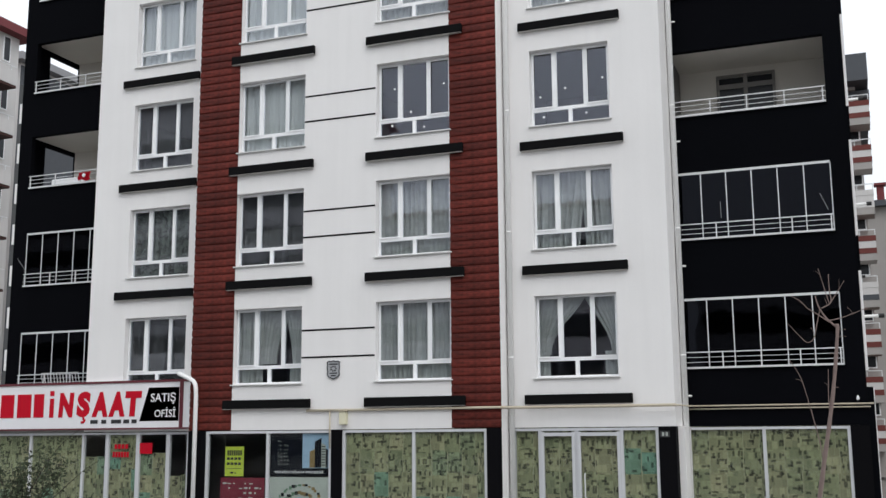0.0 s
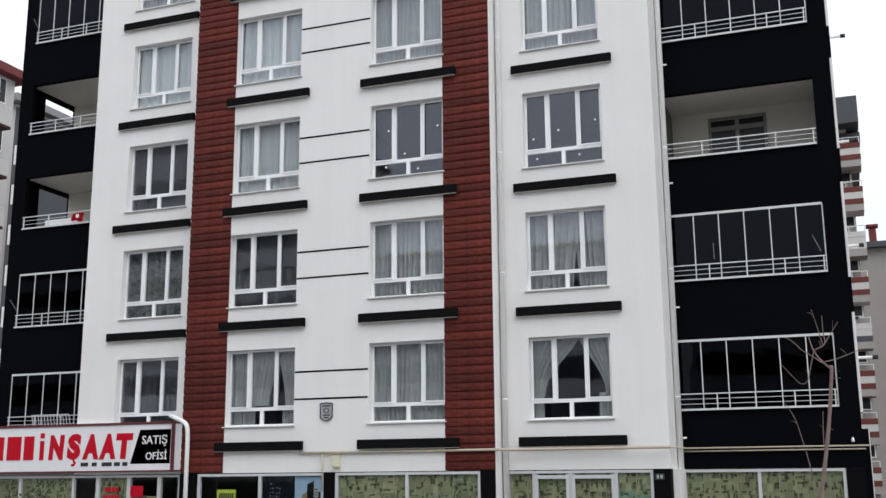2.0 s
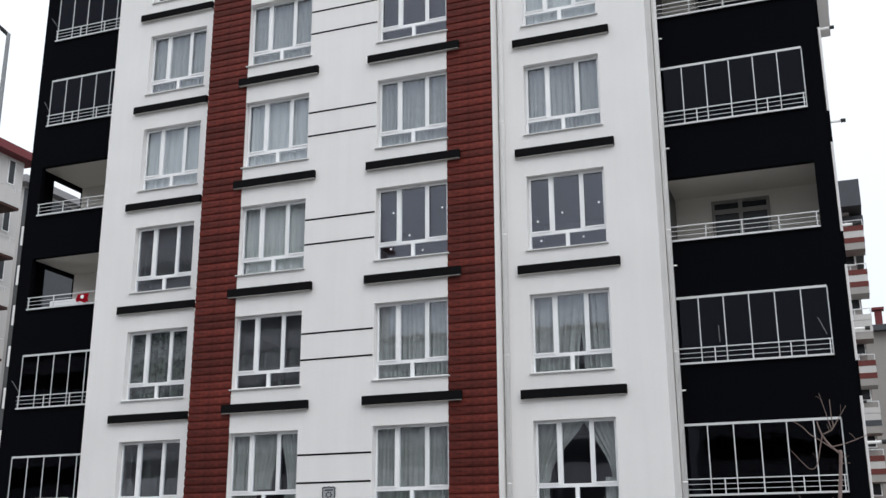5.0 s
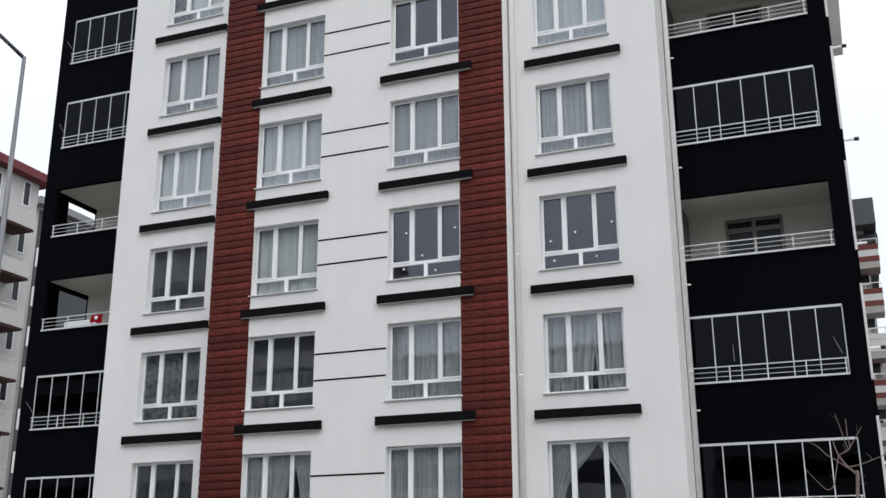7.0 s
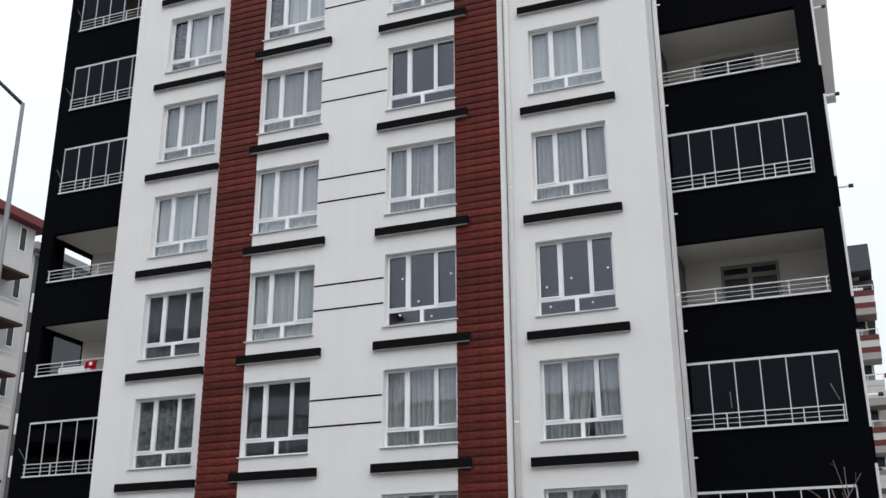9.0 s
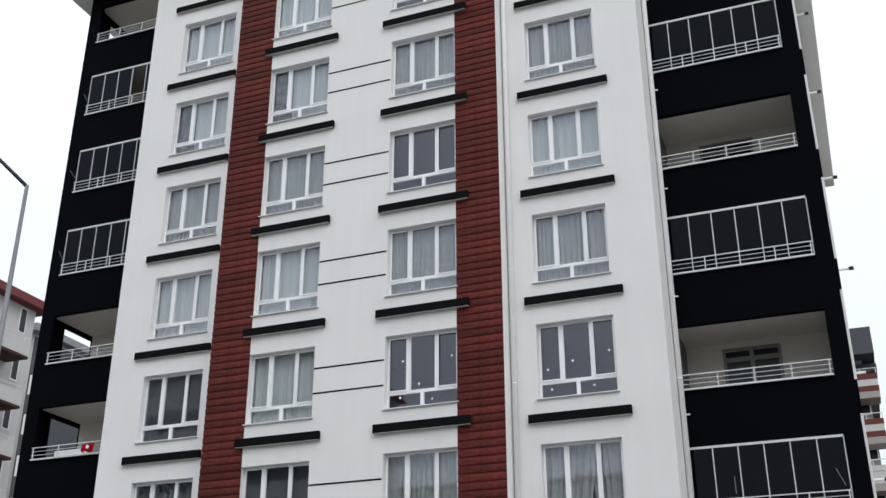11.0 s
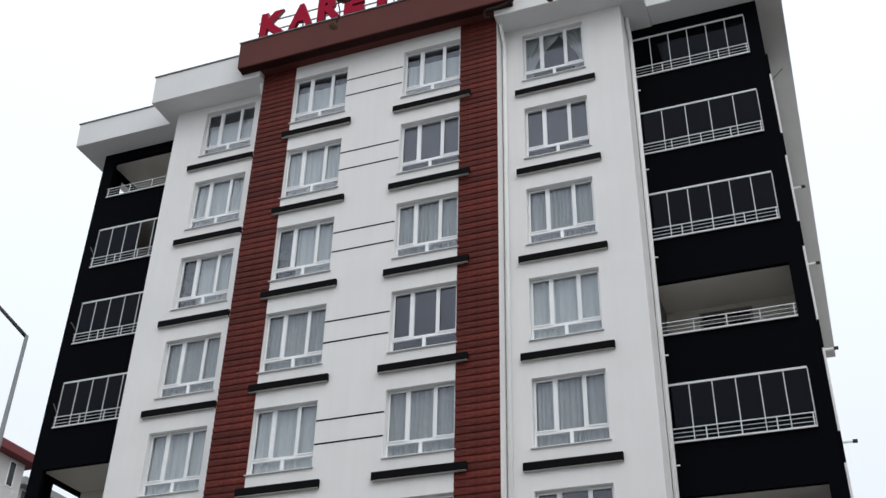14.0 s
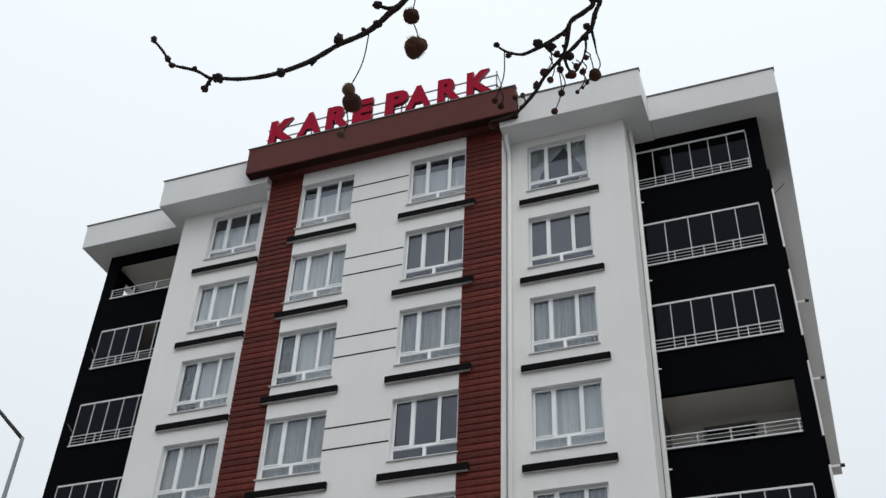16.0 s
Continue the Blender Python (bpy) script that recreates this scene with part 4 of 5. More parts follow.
for ch, x, w, h in LET:
    me = fit_text(text_mesh("letter", ch, 0.9, 0.01, (SIGN_RED,), bold=0.06), w, h)
    me.transform(Matrix(((1, 0, 0.06, 0), (0, 1, 0, 0), (0, 0, 1, 0), (0, 0, 0, 1))))
    put("letter", me, sb, "red letter", (x, -0.006, 0.33))
bm = bmesh.new()
tube(bm, [(4.17, -0.007, 0.345), (4.185, -0.007, 0.28), (4.23, -0.007, 0.235), (4.19, -0.007, 0.195), (4.10, -0.007, 0.185)], [0.034, 0.036, 0.038, 0.036, 0.03], 8)
for v in bm.verts:
    v.co.y = -0.006 + (v.co.y + 0.006) * 0.12
part("letter_cedilla", bm, SIGN_RED, sb, "red letter tail")
bm = bmesh.new()
vs = [bm.verts.new(p) for p in ((6.00, -0.004, 0.20), (7.23, -0.004, 0.20), (7.23, -0.004, 1.08), (6.27, -0.004, 1.08))]
bm.faces.new(vs)
bmesh.ops.solidify(bm, geom=bm.faces[:], thickness=0.003)
part("black_field", bm, SIGN_BLACK, sb, "slanted black field")
for body, x, z, w in (("SATIŞ", 6.35, 0.64, 0.78), ("OFİSİ", 6.48, 0.30, 0.66)):
    me = fit_text(text_mesh("lettering", body, 0.3, 0.008, (SIGN_WHITE,), bold=0.003), w, 0.26 if "Ş" not in body else 0.30)
    put("lettering", me, sb, "white lettering", (x, -0.012, z))
for x, w in ((4.42, 0.28), (4.78, 0.2), (5.1, 0.36), (5.5, 0.22), (5.76, 0.2)):
    bm = bmesh.new()
    box(bm, x, x + w - 0.04, -0.01, -0.002, 0.15, 0.25)
    part("number_bar", bm, INK, sb, "plain dark bar")

# ---- posters in the shop window ----
def poster(name, label, x0, x1, y, z0, z1, colour, bars=()):
    t = thing(name, label, "poster", (x0, y, z0))
    bm = bmesh.new()
    box(bm, 0, x1 - x0, 0, 0.003, 0, z1 - z0)
    part("sheet", bm, colour, t)
    for a, b, c, d, m in bars:
        bm = bmesh.new()
        box(bm, a * (x1 - x0), b * (x1 - x0), -0.004, -0.001, c * (z1 - z0), d * (z1 - z0))
        part("print", bm, m, t)
    return t


LIME = mat("lime_paper", (0.44, 0.53, 0.05), 0.8, vary=0.05)
NIGHT = mat("dark_poster_print", (0.007, 0.008, 0.013), 0.6, vary=0.3, scale=4, spec=0.05)
SKYBLUE = mat("pale_blue_poster_print", (0.30, 0.42, 0.56), 0.6, vary=0.25, scale=3, spec=0.1)
PINK = mat("dull_red_poster_print", (0.17, 0.022, 0.040), 0.7, vary=0.5, scale=6, spec=0.1)
PALE = mat("pale_poster_print", (0.40, 0.43, 0.40), 0.7, vary=0.15, scale=5, spec=0.1)
PY = YC + 0.075
OCHRE = mat("ochre_poster_print", (0.24, 0.17, 0.08), 0.7, vary=0.4, scale=9, spec=0.1)
SAGE = mat("sage_poster_print", (0.13, 0.22, 0.15), 0.7, vary=0.4, scale=9, spec=0.1)
rng = random.Random(5)
# rows of small marks, a word each
words = [(0.12 + 0.115 * i, 0.20 + 0.115 * i, 0.70, 0.88, INK) for i in range(7)]
for z in (0.55, 0.38):
    words += [(0.1 + 0.2 * i, 0.25 + 0.2 * i, z, z + 0.085, INK) for i in range(4)]
words += [(0.08, 0.9, 0.25, 0.265, INK), (0.3, 0.46, 0.09, 0.15, INK), (0.52, 0.6, 0.09, 0.13, INK)]
poster("lime_notice", "lime green paper notice with unreadable black lines", -4.01, -3.47, PY, 1.77, 2.50, LIME, words)
words = []
for i in range(8):
    for j in range(7):
        if rng.random() < 0.62:
            x, z = 0.04 + 0.12 * i + rng.uniform(0, 0.03), 0.30 + 0.095 * j
            words.append((x, x + rng.uniform(0.03, 0.09), z, z + rng.uniform(0.018, 0.04), PALE))
poster("red_poster", "dull red poster with pale unreadable lines", -4.13, -2.86, PY, 0.5, 1.74, PINK, words)
nd = poster("building_poster", "dark poster showing towers against a blue sky", -2.72, -1.05, PY, 1.80, 2.84, NIGHT,
            [(0.54, 0.99, 0.17, 0.97, SKYBLUE)])
# printed tower block: dark flank, pale face with dark floor lines
for x0, x1, h, mt in ((1.10, 1.24, 0.72, OCHRE), (1.24, 1.42, 0.90, NIGHT), (1.42, 1.54, 0.78, PALE), (1.54, 1.60, 0.70, NIGHT)):
    bm = bmesh.new()
    box(bm, x0, x1, -0.0075, -0.0055, 0.19, h)
    for v in bm.verts:
        if v.co.z > 0.3:
            v.co.z -= 0.07 * abs(v.co.x - 1.42) / 0.15
    part("printed_tower", bm, mt, nd)
for i in range(8):
    bm = bmesh.new()
    box(bm, 1.43, 1.53, -0.010, -0.0085, 0.24 + 0.063 * i, 0.262 + 0.063 * i)
    part("printed_floor", bm, NIGHT, nd)
put("caption", fit_text(text_mesh("caption", "YENİDOĞAN PROJESİ", 0.12, 0.004, (SIGN_WHITE,), bold=0.002), 1.36, 0.09), nd, "white lettering", (0.12, -0.006, 0.035))
for i in range(26):
    bm = bmesh.new()
    x, z = 0.22 + 0.085 * (i % 4) + rng.uniform(-0.02, 0.02), 0.26 + 0.09 * (i // 4) + rng.uniform(-0.02, 0.02)
    box(bm, x, x + rng.uniform(0.012, 0.03), -0.007, -0.005, z, z + rng.uniform(0.012, 0.03))
    part("printed_light", bm, PALE, nd)
pp = poster("pale_poster", "pale poster with a round plan in green and ochre", -2.72, -1.05, PY, 0.5, 1.76, PALE)
for i in range(46):
    a, r = math.pi * (i % 23) / 22, (0.44, 0.62)[i // 23]
    x, z = 0.84 + r * 1.05 * math.cos(a) + rng.uniform(-0.02, 0.02), 0.45 + r * math.sin(a) + rng.uniform(-0.02, 0.02)
    bm = bmesh.new()
    box(bm, x - rng.uniform(0.02, 0.06), x + rng.uniform(0.02, 0.06), -0.004, -0.001, z - rng.uniform(0.02, 0.05), z + rng.uniform(0.02, 0.05))
    part("printed_plot", bm, (SAGE if x < 0.84 else OCHRE) if i % 4 else NIGHT, pp)
bm = bmesh.new()
rod(bm, (0.84, -0.001, 0.48), (0.84, -0.004, 0.48), 0.3, 24)
part("printed_disc", bm, SKYBLUE, pp)
dr = thing("door_notice", "red lettered notices on the office door", "notice", (-7.95, YW + 0.02, 1.9))
for x, z, w, h in [(0.17 + 0.115 * i, 0.55, 0.085, 0.12) for i in range(4)] + [(0.12 + 0.09 * i, 0.33, 0.065, 0.14) for i in range(6)] + [(0.98, 0.42, 0.4, 0.28)]:
    bm = bmesh.new()
    box(bm, x, x + w, 0, 0.006, z, z + h)
    part("red_bar", bm, SIGN_RED, dr)

np_ = thing("number_plate", "small dark plate with pale bars on the black pillar", "plate", (6.85, YW - 0.02, 2.66))
bm = bmesh.new()
box(bm, -0.02, 0.20, -0.012, -0.001, 0, 0.14)
part("plate", bm, INK, np_)
for x in (0.03, 0.11):
    bm = bmesh.new()
    box(bm, x, x + 0.05, -0.016, -0.0125, 0.03, 0.11)
    part("bar", bm, PALE, np_)

# ---- things on the balconies ----
cl = thing("red_cloth", "red cloth with a white mark hung over the balcony railing", "cloth", (-10.42, YB - 0.07, floor_z(3) + 1.0))
bm = bmesh.new()
rows = []
for j in range(9):
    t = j / 8
    rows.append([bm.verts.new((0.42 * (i / 12) + 0.02 * math.sin(7 * t), -0.012 * math.sin(i * 1.3 + 2 * t) * t + (0.05 if j == 0 else -0.012), 0.36 - 0.27 * t + 0.03 * math.sin(i * 0.55) * t)) for i in range(13)])
for r0, r1 in zip(rows, rows[1:]):
    for i in range(12):
        bm.faces.new((r0[i], r0[i + 1], r1[i + 1], r1[i])).smooth = True
bmesh.ops.solidify(bm, geom=bm.faces[:], thickness=0.004)
part("sheet", bm, SIGN_RED, cl)
bm = bmesh.new()
rod(bm, (0.22, -0.045, 0.24), (0.22, -0.032, 0.24), 0.06, 12)
part("mark", bm, PVC, cl)
dk = thing("drying_rack", "folding metal clothes rack behind the balcony railing", "drying rack", (-11.3, YB - 0.10, floor_z(1) + 1.12))
for i in range(13):
    bm = bmesh.new()
    rod(bm, (0.11 * i, 0, 0.0), (0.11 * i - 0.05, -0.02, 0.30), 0.010, 6)
    part("bar", bm, METAL, dk)
bm = bmesh.new()
rod(bm, (0, 0, 0.0), (1.32, 0, 0.0), 0.012, 6)
part("frame_bar", bm, METAL, dk)
bm = bmesh.new()
rod(bm, (-0.05, -0.02, 0.30), (1.27, -0.02, 0.30), 0.012, 6)
part("frame_bar", bm, METAL, dk)
for x, k, lean in ((LX0 + 0.1, 2, -0.28), (LX0 + 0.1, 5, -0.2), (LX0 + 0.1, 6, -0.28), (RX1 - 0.12, 2, -0.16), (RX0 + 1.05, 2, 0.0), (LX0 + 0.1, 7, -0.2)):
    bm = bmesh.new()
    rod(bm, (0, 0, 0), (lean, -0.05, 0.38), 0.008, 6)
    tagged(part("awning_arm", bm, ROOF, None, "", (x, YB - 0.06, floor_z(k) + 1.5)), "thin grey awning arm fixed to the balcony railing", "awning arm", "awning arms")
wc = thing("white_cabinet", "low white cabinet standing on the open balcony", "cabinet", (-11.75, 1.42, floor_z(3)))
bm = bmesh.new()
box(bm, 0, 1.25, 0, 0.5, 0, 1.33)
bmesh.ops.bevel(bm, geom=bm.edges[:], offset=0.02, segments=1, affect="EDGES")
part("body", bm, PVC, wc)

# stickers left on the new panes
for x, y, z in ((4.225, YW, 1.605), (4.854, YW, 1.768), (5.772, YW, 1.923), (4.303, YW, 1.096), (5.358, YW, 1.095),
                (0.583, YC, 2.10), (1.911, YC, 2.09), (1.028, YC, 1.456), (0.52, YC, 1.147), (1.382, YC, 1.034)):
    bm = bmesh.new()
    rod(bm, (0, 0, 0), (0, 0.004, 0), 0.03, 8)
    tagged(part("sticker", bm, PVC, None, "", (x, y + 0.189, floor_z(3) + z)), "small white sticker on a window pane", "sticker", "stickers on the panes")

# ---- flues on the side wall ----
for y, z, l in ((9.6, 26.1, 0.4), (10.9, 23.6, 0.4), (9.0, 19.2, 0.4), (5.4, 5.7, 0.42), (8.6, 9.3, 0.4), (8.3, 15.7, 0.4), (27.0 - 2, 9.4, 0.3), (9.0, 12.6, 0.4)):
    f = thing("boiler_flue", "white boiler flue with a black tip on the side wall", "flue", (XR + 0.02, y, z), "boiler flues")
    bm = bmesh.new()
    rod(bm, (0.0, 0, 0), (l, 0, 0.0), 0.04, 10)
    part("pipe", bm, PIPE, f)
    bm = bmesh.new()
    rod(bm, (l + 0.001, 0, 0), (l + 0.14, 0, 0), 0.06, 10)
    part("tip", bm, DARK_TIP, f)

bm = bmesh.new()
rod(bm, (0, 0, 0), (0.34, -0.05, 0.30), 0.012, 6)
rod(bm, (-0.05, 0, 0.0), (0.02, 0, 0.0), 0.03, 8)
tagged(part("wall_bracket", bm, DARK_TIP, None, "", (XR + 0.05, YB + 0.4, 24.55)), "thin dark metal bracket slanting off the side wall", "bracket")

# ---- street lamp ----
LAMP_STEEL = mat("weathered_lamp_steel", (0.20, 0.21, 0.22), 0.5, metal=0.3, vary=0.2, scale=3.0)
LP = Vector((0.785, -14.14, 0))
sl = thing("street_lamp", "grey steel street lamp with a slanting arm", "street lamp", LP)
bm = bmesh.new()
tube(bm, [(0, 0, -0.14), (0, 0, 0.02), (0, 0, 5.0), (0, 0, 9.68)], (0.06, 0.058, 0.045, 0.026), 10)
part("pole", bm, LAMP_STEEL, sl)
bm = bmesh.new()
tube(bm, [(0, 0, 9.66), (-0.8, 0.0, 10.40), (-1.6, 0.0, 11.14)], (0.028, 0.026, 0.024), 8)
part("arm", bm, DARK_TIP, sl, "dark slanting arm")
bm = bmesh.new()
box(bm, -2.25, -1.58, -0.15, 0.15, 11.08, 11.20)
bmesh.ops.bevel(bm, geom=bm.edges[:], offset=0.03, segments=2, affect="EDGES")
part("lamp_head", bm, STEEL, sl)

# ---- neighbouring buildings ----
def far_block(name, label, x0, x1, y0, y1, top, storeys, sh, face, balconies, roof_mat, z_first=3.0, wall_mat=FAR_WHITE):
    """A neighbour with storeys, windows and balconies; face: 'y' looks towards -y, 'x' towards +x."""
    t = thing(name, label, "building", (0, 0, 0))
    bm = bmesh.new()
    box(bm, x0, x1, y0, y1, 0, top)
    part("wall", bm, wall_mat, t)
    bm = bmesh.new()
    box(bm, x0 - 0.7, x1 + 0.7, y0 - 0.7, y1 + 0.7, top + 0.002, top + 0.5)
    part("roof", bm, roof_mat, t)
    win = mesh_of("window", _box_bm(0, 1.3, -0.05, 0.0, 0, 1.4), PVC)
    pane = mesh_of("pane", _box_bm(0.08, 0.61, -0.06, -0.052, 0.08, 1.32), FAR_GLASS)
    pane2 = mesh_of("pane", _box_bm(0.69, 1.22, -0.06, -0.052, 0.08, 1.32), FAR_GLASS)
    for k in range(storeys):
        z = z_first + sh * k
        for a, kind in balconies:
            if kind == "window":
                w = put("window", win, t)
                m = pose(a, y0, z + 1.0) if face == "y" else pose(x1, a, z + 1.0, 0, 0, 90)
                w.matrix_local = m
                put("pane", pane, w), put("pane", pane2, w)
    return t


def _box_bm(*a):
    bm = bmesh.new()
    box(bm, *a)
    return bm


def far_balcony(t, x0, x1, y0, y1, z, mats, rail=True):
    """A solid balcony in painted bands, with a thin railing on top."""
    b = None
    for (lo, hi), m, grow in zip(((0, 0.45), (0.453, 0.8), (0.803, 1.25), (1.253, 1.6)), mats, (0.0, 0.02, 0.0, 0.02)):
        bm = bmesh.new()
        box(bm, x0, x1 + grow, y0 - grow, y1, z - 0.45 + lo, z - 0.45 + hi)
        if b is None:
            b = part("balcony", bm, m, t)
        else:
            part("painted_band", bm, m, b)
    if rail:
        bm = bmesh.new()
        box(bm, x0, x1, y0, y0 + 0.05, z + 1.5, z + 1.55)
        part("handrail", bm, METAL, b)
        for i in range(5):
            x = x0 + (x1 - x0 - 0.05) * i / 4
            bm = bmesh.new()
            box(bm, x, x + 0.05, y0, y0 + 0.05, z + 1.153, z + 1.497)
            part("rail_post", bm, METAL, b)


# behind, past the side wall: white block with red-brown balconies
# its grey-beige wall colour holds the shade between the balconies
nb = far_block("neighbour_block", "tall white apartment block with red-brown banded balconies", -4.0, 12.35, 50.0, 66.0, 24.6, 7, 3.0, "y",
               [(11.0, "window"), (9.4, "window"), (6.0, "window"), (1.0, "window")], FAR_GREY, 2.83, FAR_GREIGE)
for k in range(8):
    far_balcony(nb, 9.0, 12.95 - 0.07 * (7 - k), 48.2, 49.99, 2.08 + 2.98 * k, {5: (FAR_GREIGE, FAR_WHITE, FAR_WHITE, FAR_WHITE), 3: (FAR_GREIGE, FAR_GREY, FAR_WHITE, FAR_WHITE)}.get(k, (FAR_GREIGE, FAR_BROWN, FAR_WHITE, FAR_BROWN)))
bm = bmesh.new()
box(bm, 4.0, 13.0, 47.6, 60.0, 25.3, 27.1)
part("penthouse", bm, FAR_GREY, nb, "dark grey clad penthouse storey")
bm = bmesh.new()
box(bm, 4.0, 12.2, 49.0, 60.0, 25.105, 25.69)
part("penthouse_wall", bm, FAR_GREIGE, nb)
nb2 = far_block("neighbour_block", "white apartment block with a dark roof edge and red chimney", 12.2, 34.0, 75.0, 92.0, 22.2, 7, 3.0, "y",
                [(17.2, "window"), (21.0, "window"), (25.0, "window")], FAR_GREY, 1.8, FAR_GREIGE)
bm = bmesh.new()
box(bm, 13.75, 14.35, 74.4, 75.0, 22.703, 24.0)
ch = part("chimney", bm, FAR_ROOF, nb2, "red clad chimney")
bm = bmesh.new()
box(bm, 13.55, 14.55, 74.2, 75.2, 24.003, 24.2)
part("chimney_cap", bm, FAR_ROOF, ch)

# left neighbour, seen past the corner
lb = far_block("neighbour_house", "white apartment building with brown-edged balconies and a dark red roof edge", -54.0, -33.75, -2.0, 23.1, 25.95, 0, 2.9, "x", [], FAR_ROOF)
win_me = mesh_of("window", _box_bm(0, 0.04, 0, 0.55, 0, 1.5), PVC)
dark_me = mesh_of("pane", _box_bm(0.042, 0.05, 0.06, 0.49, 0.06, 1.44), FAR_GLASS)
wide_me = mesh_of("window", _box_bm(0, 0.04, 0, 1.9, 0, 1.9), PVC)
wide_pane = mesh_of("pane", _box_bm(0.042, 0.05, 0.08, 1.82, 0.08, 1.82), FAR_GLASS)
for k in range(8):
    z = 21.35 - 2.89 * k
    for y, a, c in ((21.85, win_me, dark_me), (18.2, wide_me, wide_pane), (13.0, wide_me, wide_pane)):
        if z > 0.5:
            put("pane", c, put("window", a, lb, "", (-33.748, y, z + 2.95 if a is win_me else z + 2.4)))
EDGE_BROWN = mat("dark_brown_slab_edge", (0.05, 0.018, 0.014), 0.85, vary=0.1)
for k in range(8):
    z = 22.24 - 2.89 * k
    bm = bmesh.new()
    box(bm, -33.747, -32.2, 6.0, 21.4, z, z + 0.14)
    b = part("balcony", bm, EDGE_BROWN, lb, "balcony slab with a dark brown edge")
    bm = bmesh.new()
    box(bm, -32.34, -32.17, 6.0, 21.43, z + 0.143, z + 0.95)
    part("parapet", bm, FAR_WHITE, b)
    bm = bmesh.new()
    box(bm, -33.747, -32.343, 21.25, 21.43, z + 0.143, z + 0.95)
    part("parapet", bm, FAR_WHITE, b)
    bm = bmesh.new()
    box(bm, -32.28, -32.23, 6.0, 21.4, z + 1.22, z + 1.25)
    part("handrail", bm, METAL, b)
    for i in range(9):
        bm = bmesh.new()
        box(bm, -32.28, -32.23, 6.2 + 1.85 * i, 6.24 + 1.85 * i, z + 0.953, z + 1.217)
        part("rail_post", bm, METAL, b)
gb2 = far_block("grey_block", "dark grey clad building seen through the corner balcony", -66.0, -40.0, 30.0, 52.0, 27.7, 0, 3.0, "x", [], ROOF)
bm = bmesh.new()
box(bm, -39.997, -39.9, 30.0, 52.0, 2.0, 27.5)
part("cladding_panel", bm, FAR_GREY, gb2, "dark grey cladding")

# alternating stones up the far left corner
cs = thing("corner_stones", "dark grey and white stone blocks up a building corner", "stonework", (XL, YB, 0))
dark_me = box_mesh("stone", QUOIN, -0.16, -0.003, 0.01, 0.45, 0, 0.63, 0.008)
pale_me = box_mesh("stone", WHITE, -0.11, -0.003, 0.01, 0.45, 0, 0.63, 0.008)
for i in range(11):
    put("stone", dark_me, cs, "dark grey stone", (0, 0, 0.27 + 1.28 * i))
    if i:
        put("stone", pale_me, cs, "white stone", (0, 0, 0.27 + 1.28 * i - 0.64))

# ---- young bare street tree ----
def branch_set(bm, start, way, length, r, depth, rng, n=7):
    """A twisting branch that splits, drawn as tapering tubes."""
    pts, p, w = [Vector(start)], Vector(start), Vector(way).normalized()
    for i in range(5):
        w = (w + Vector((rng.uniform(-0.16, 0.16), rng.uniform(-0.16, 0.16), rng.uniform(-0.02, 0.12)))).normalized()
        p = p + w * length / 5
        pts.append(p.copy())
    tube(bm, pts, [r * (1 - 0.13 * i) for i in range(6)], n)
    if depth:
        for i in range(2 if depth > 1 else 3):
            k = rng.randint(2, 5)
            d = (w + Vector((rng.uniform(-0.9, 0.9), rng.uniform(-0.6, 0.6), rng.uniform(-0.1, 0.7)))).normalized()
            branch_set(bm, pts[k], d, length * rng.uniform(0.45, 0.7), r * 0.5, depth - 1, rng, 5)


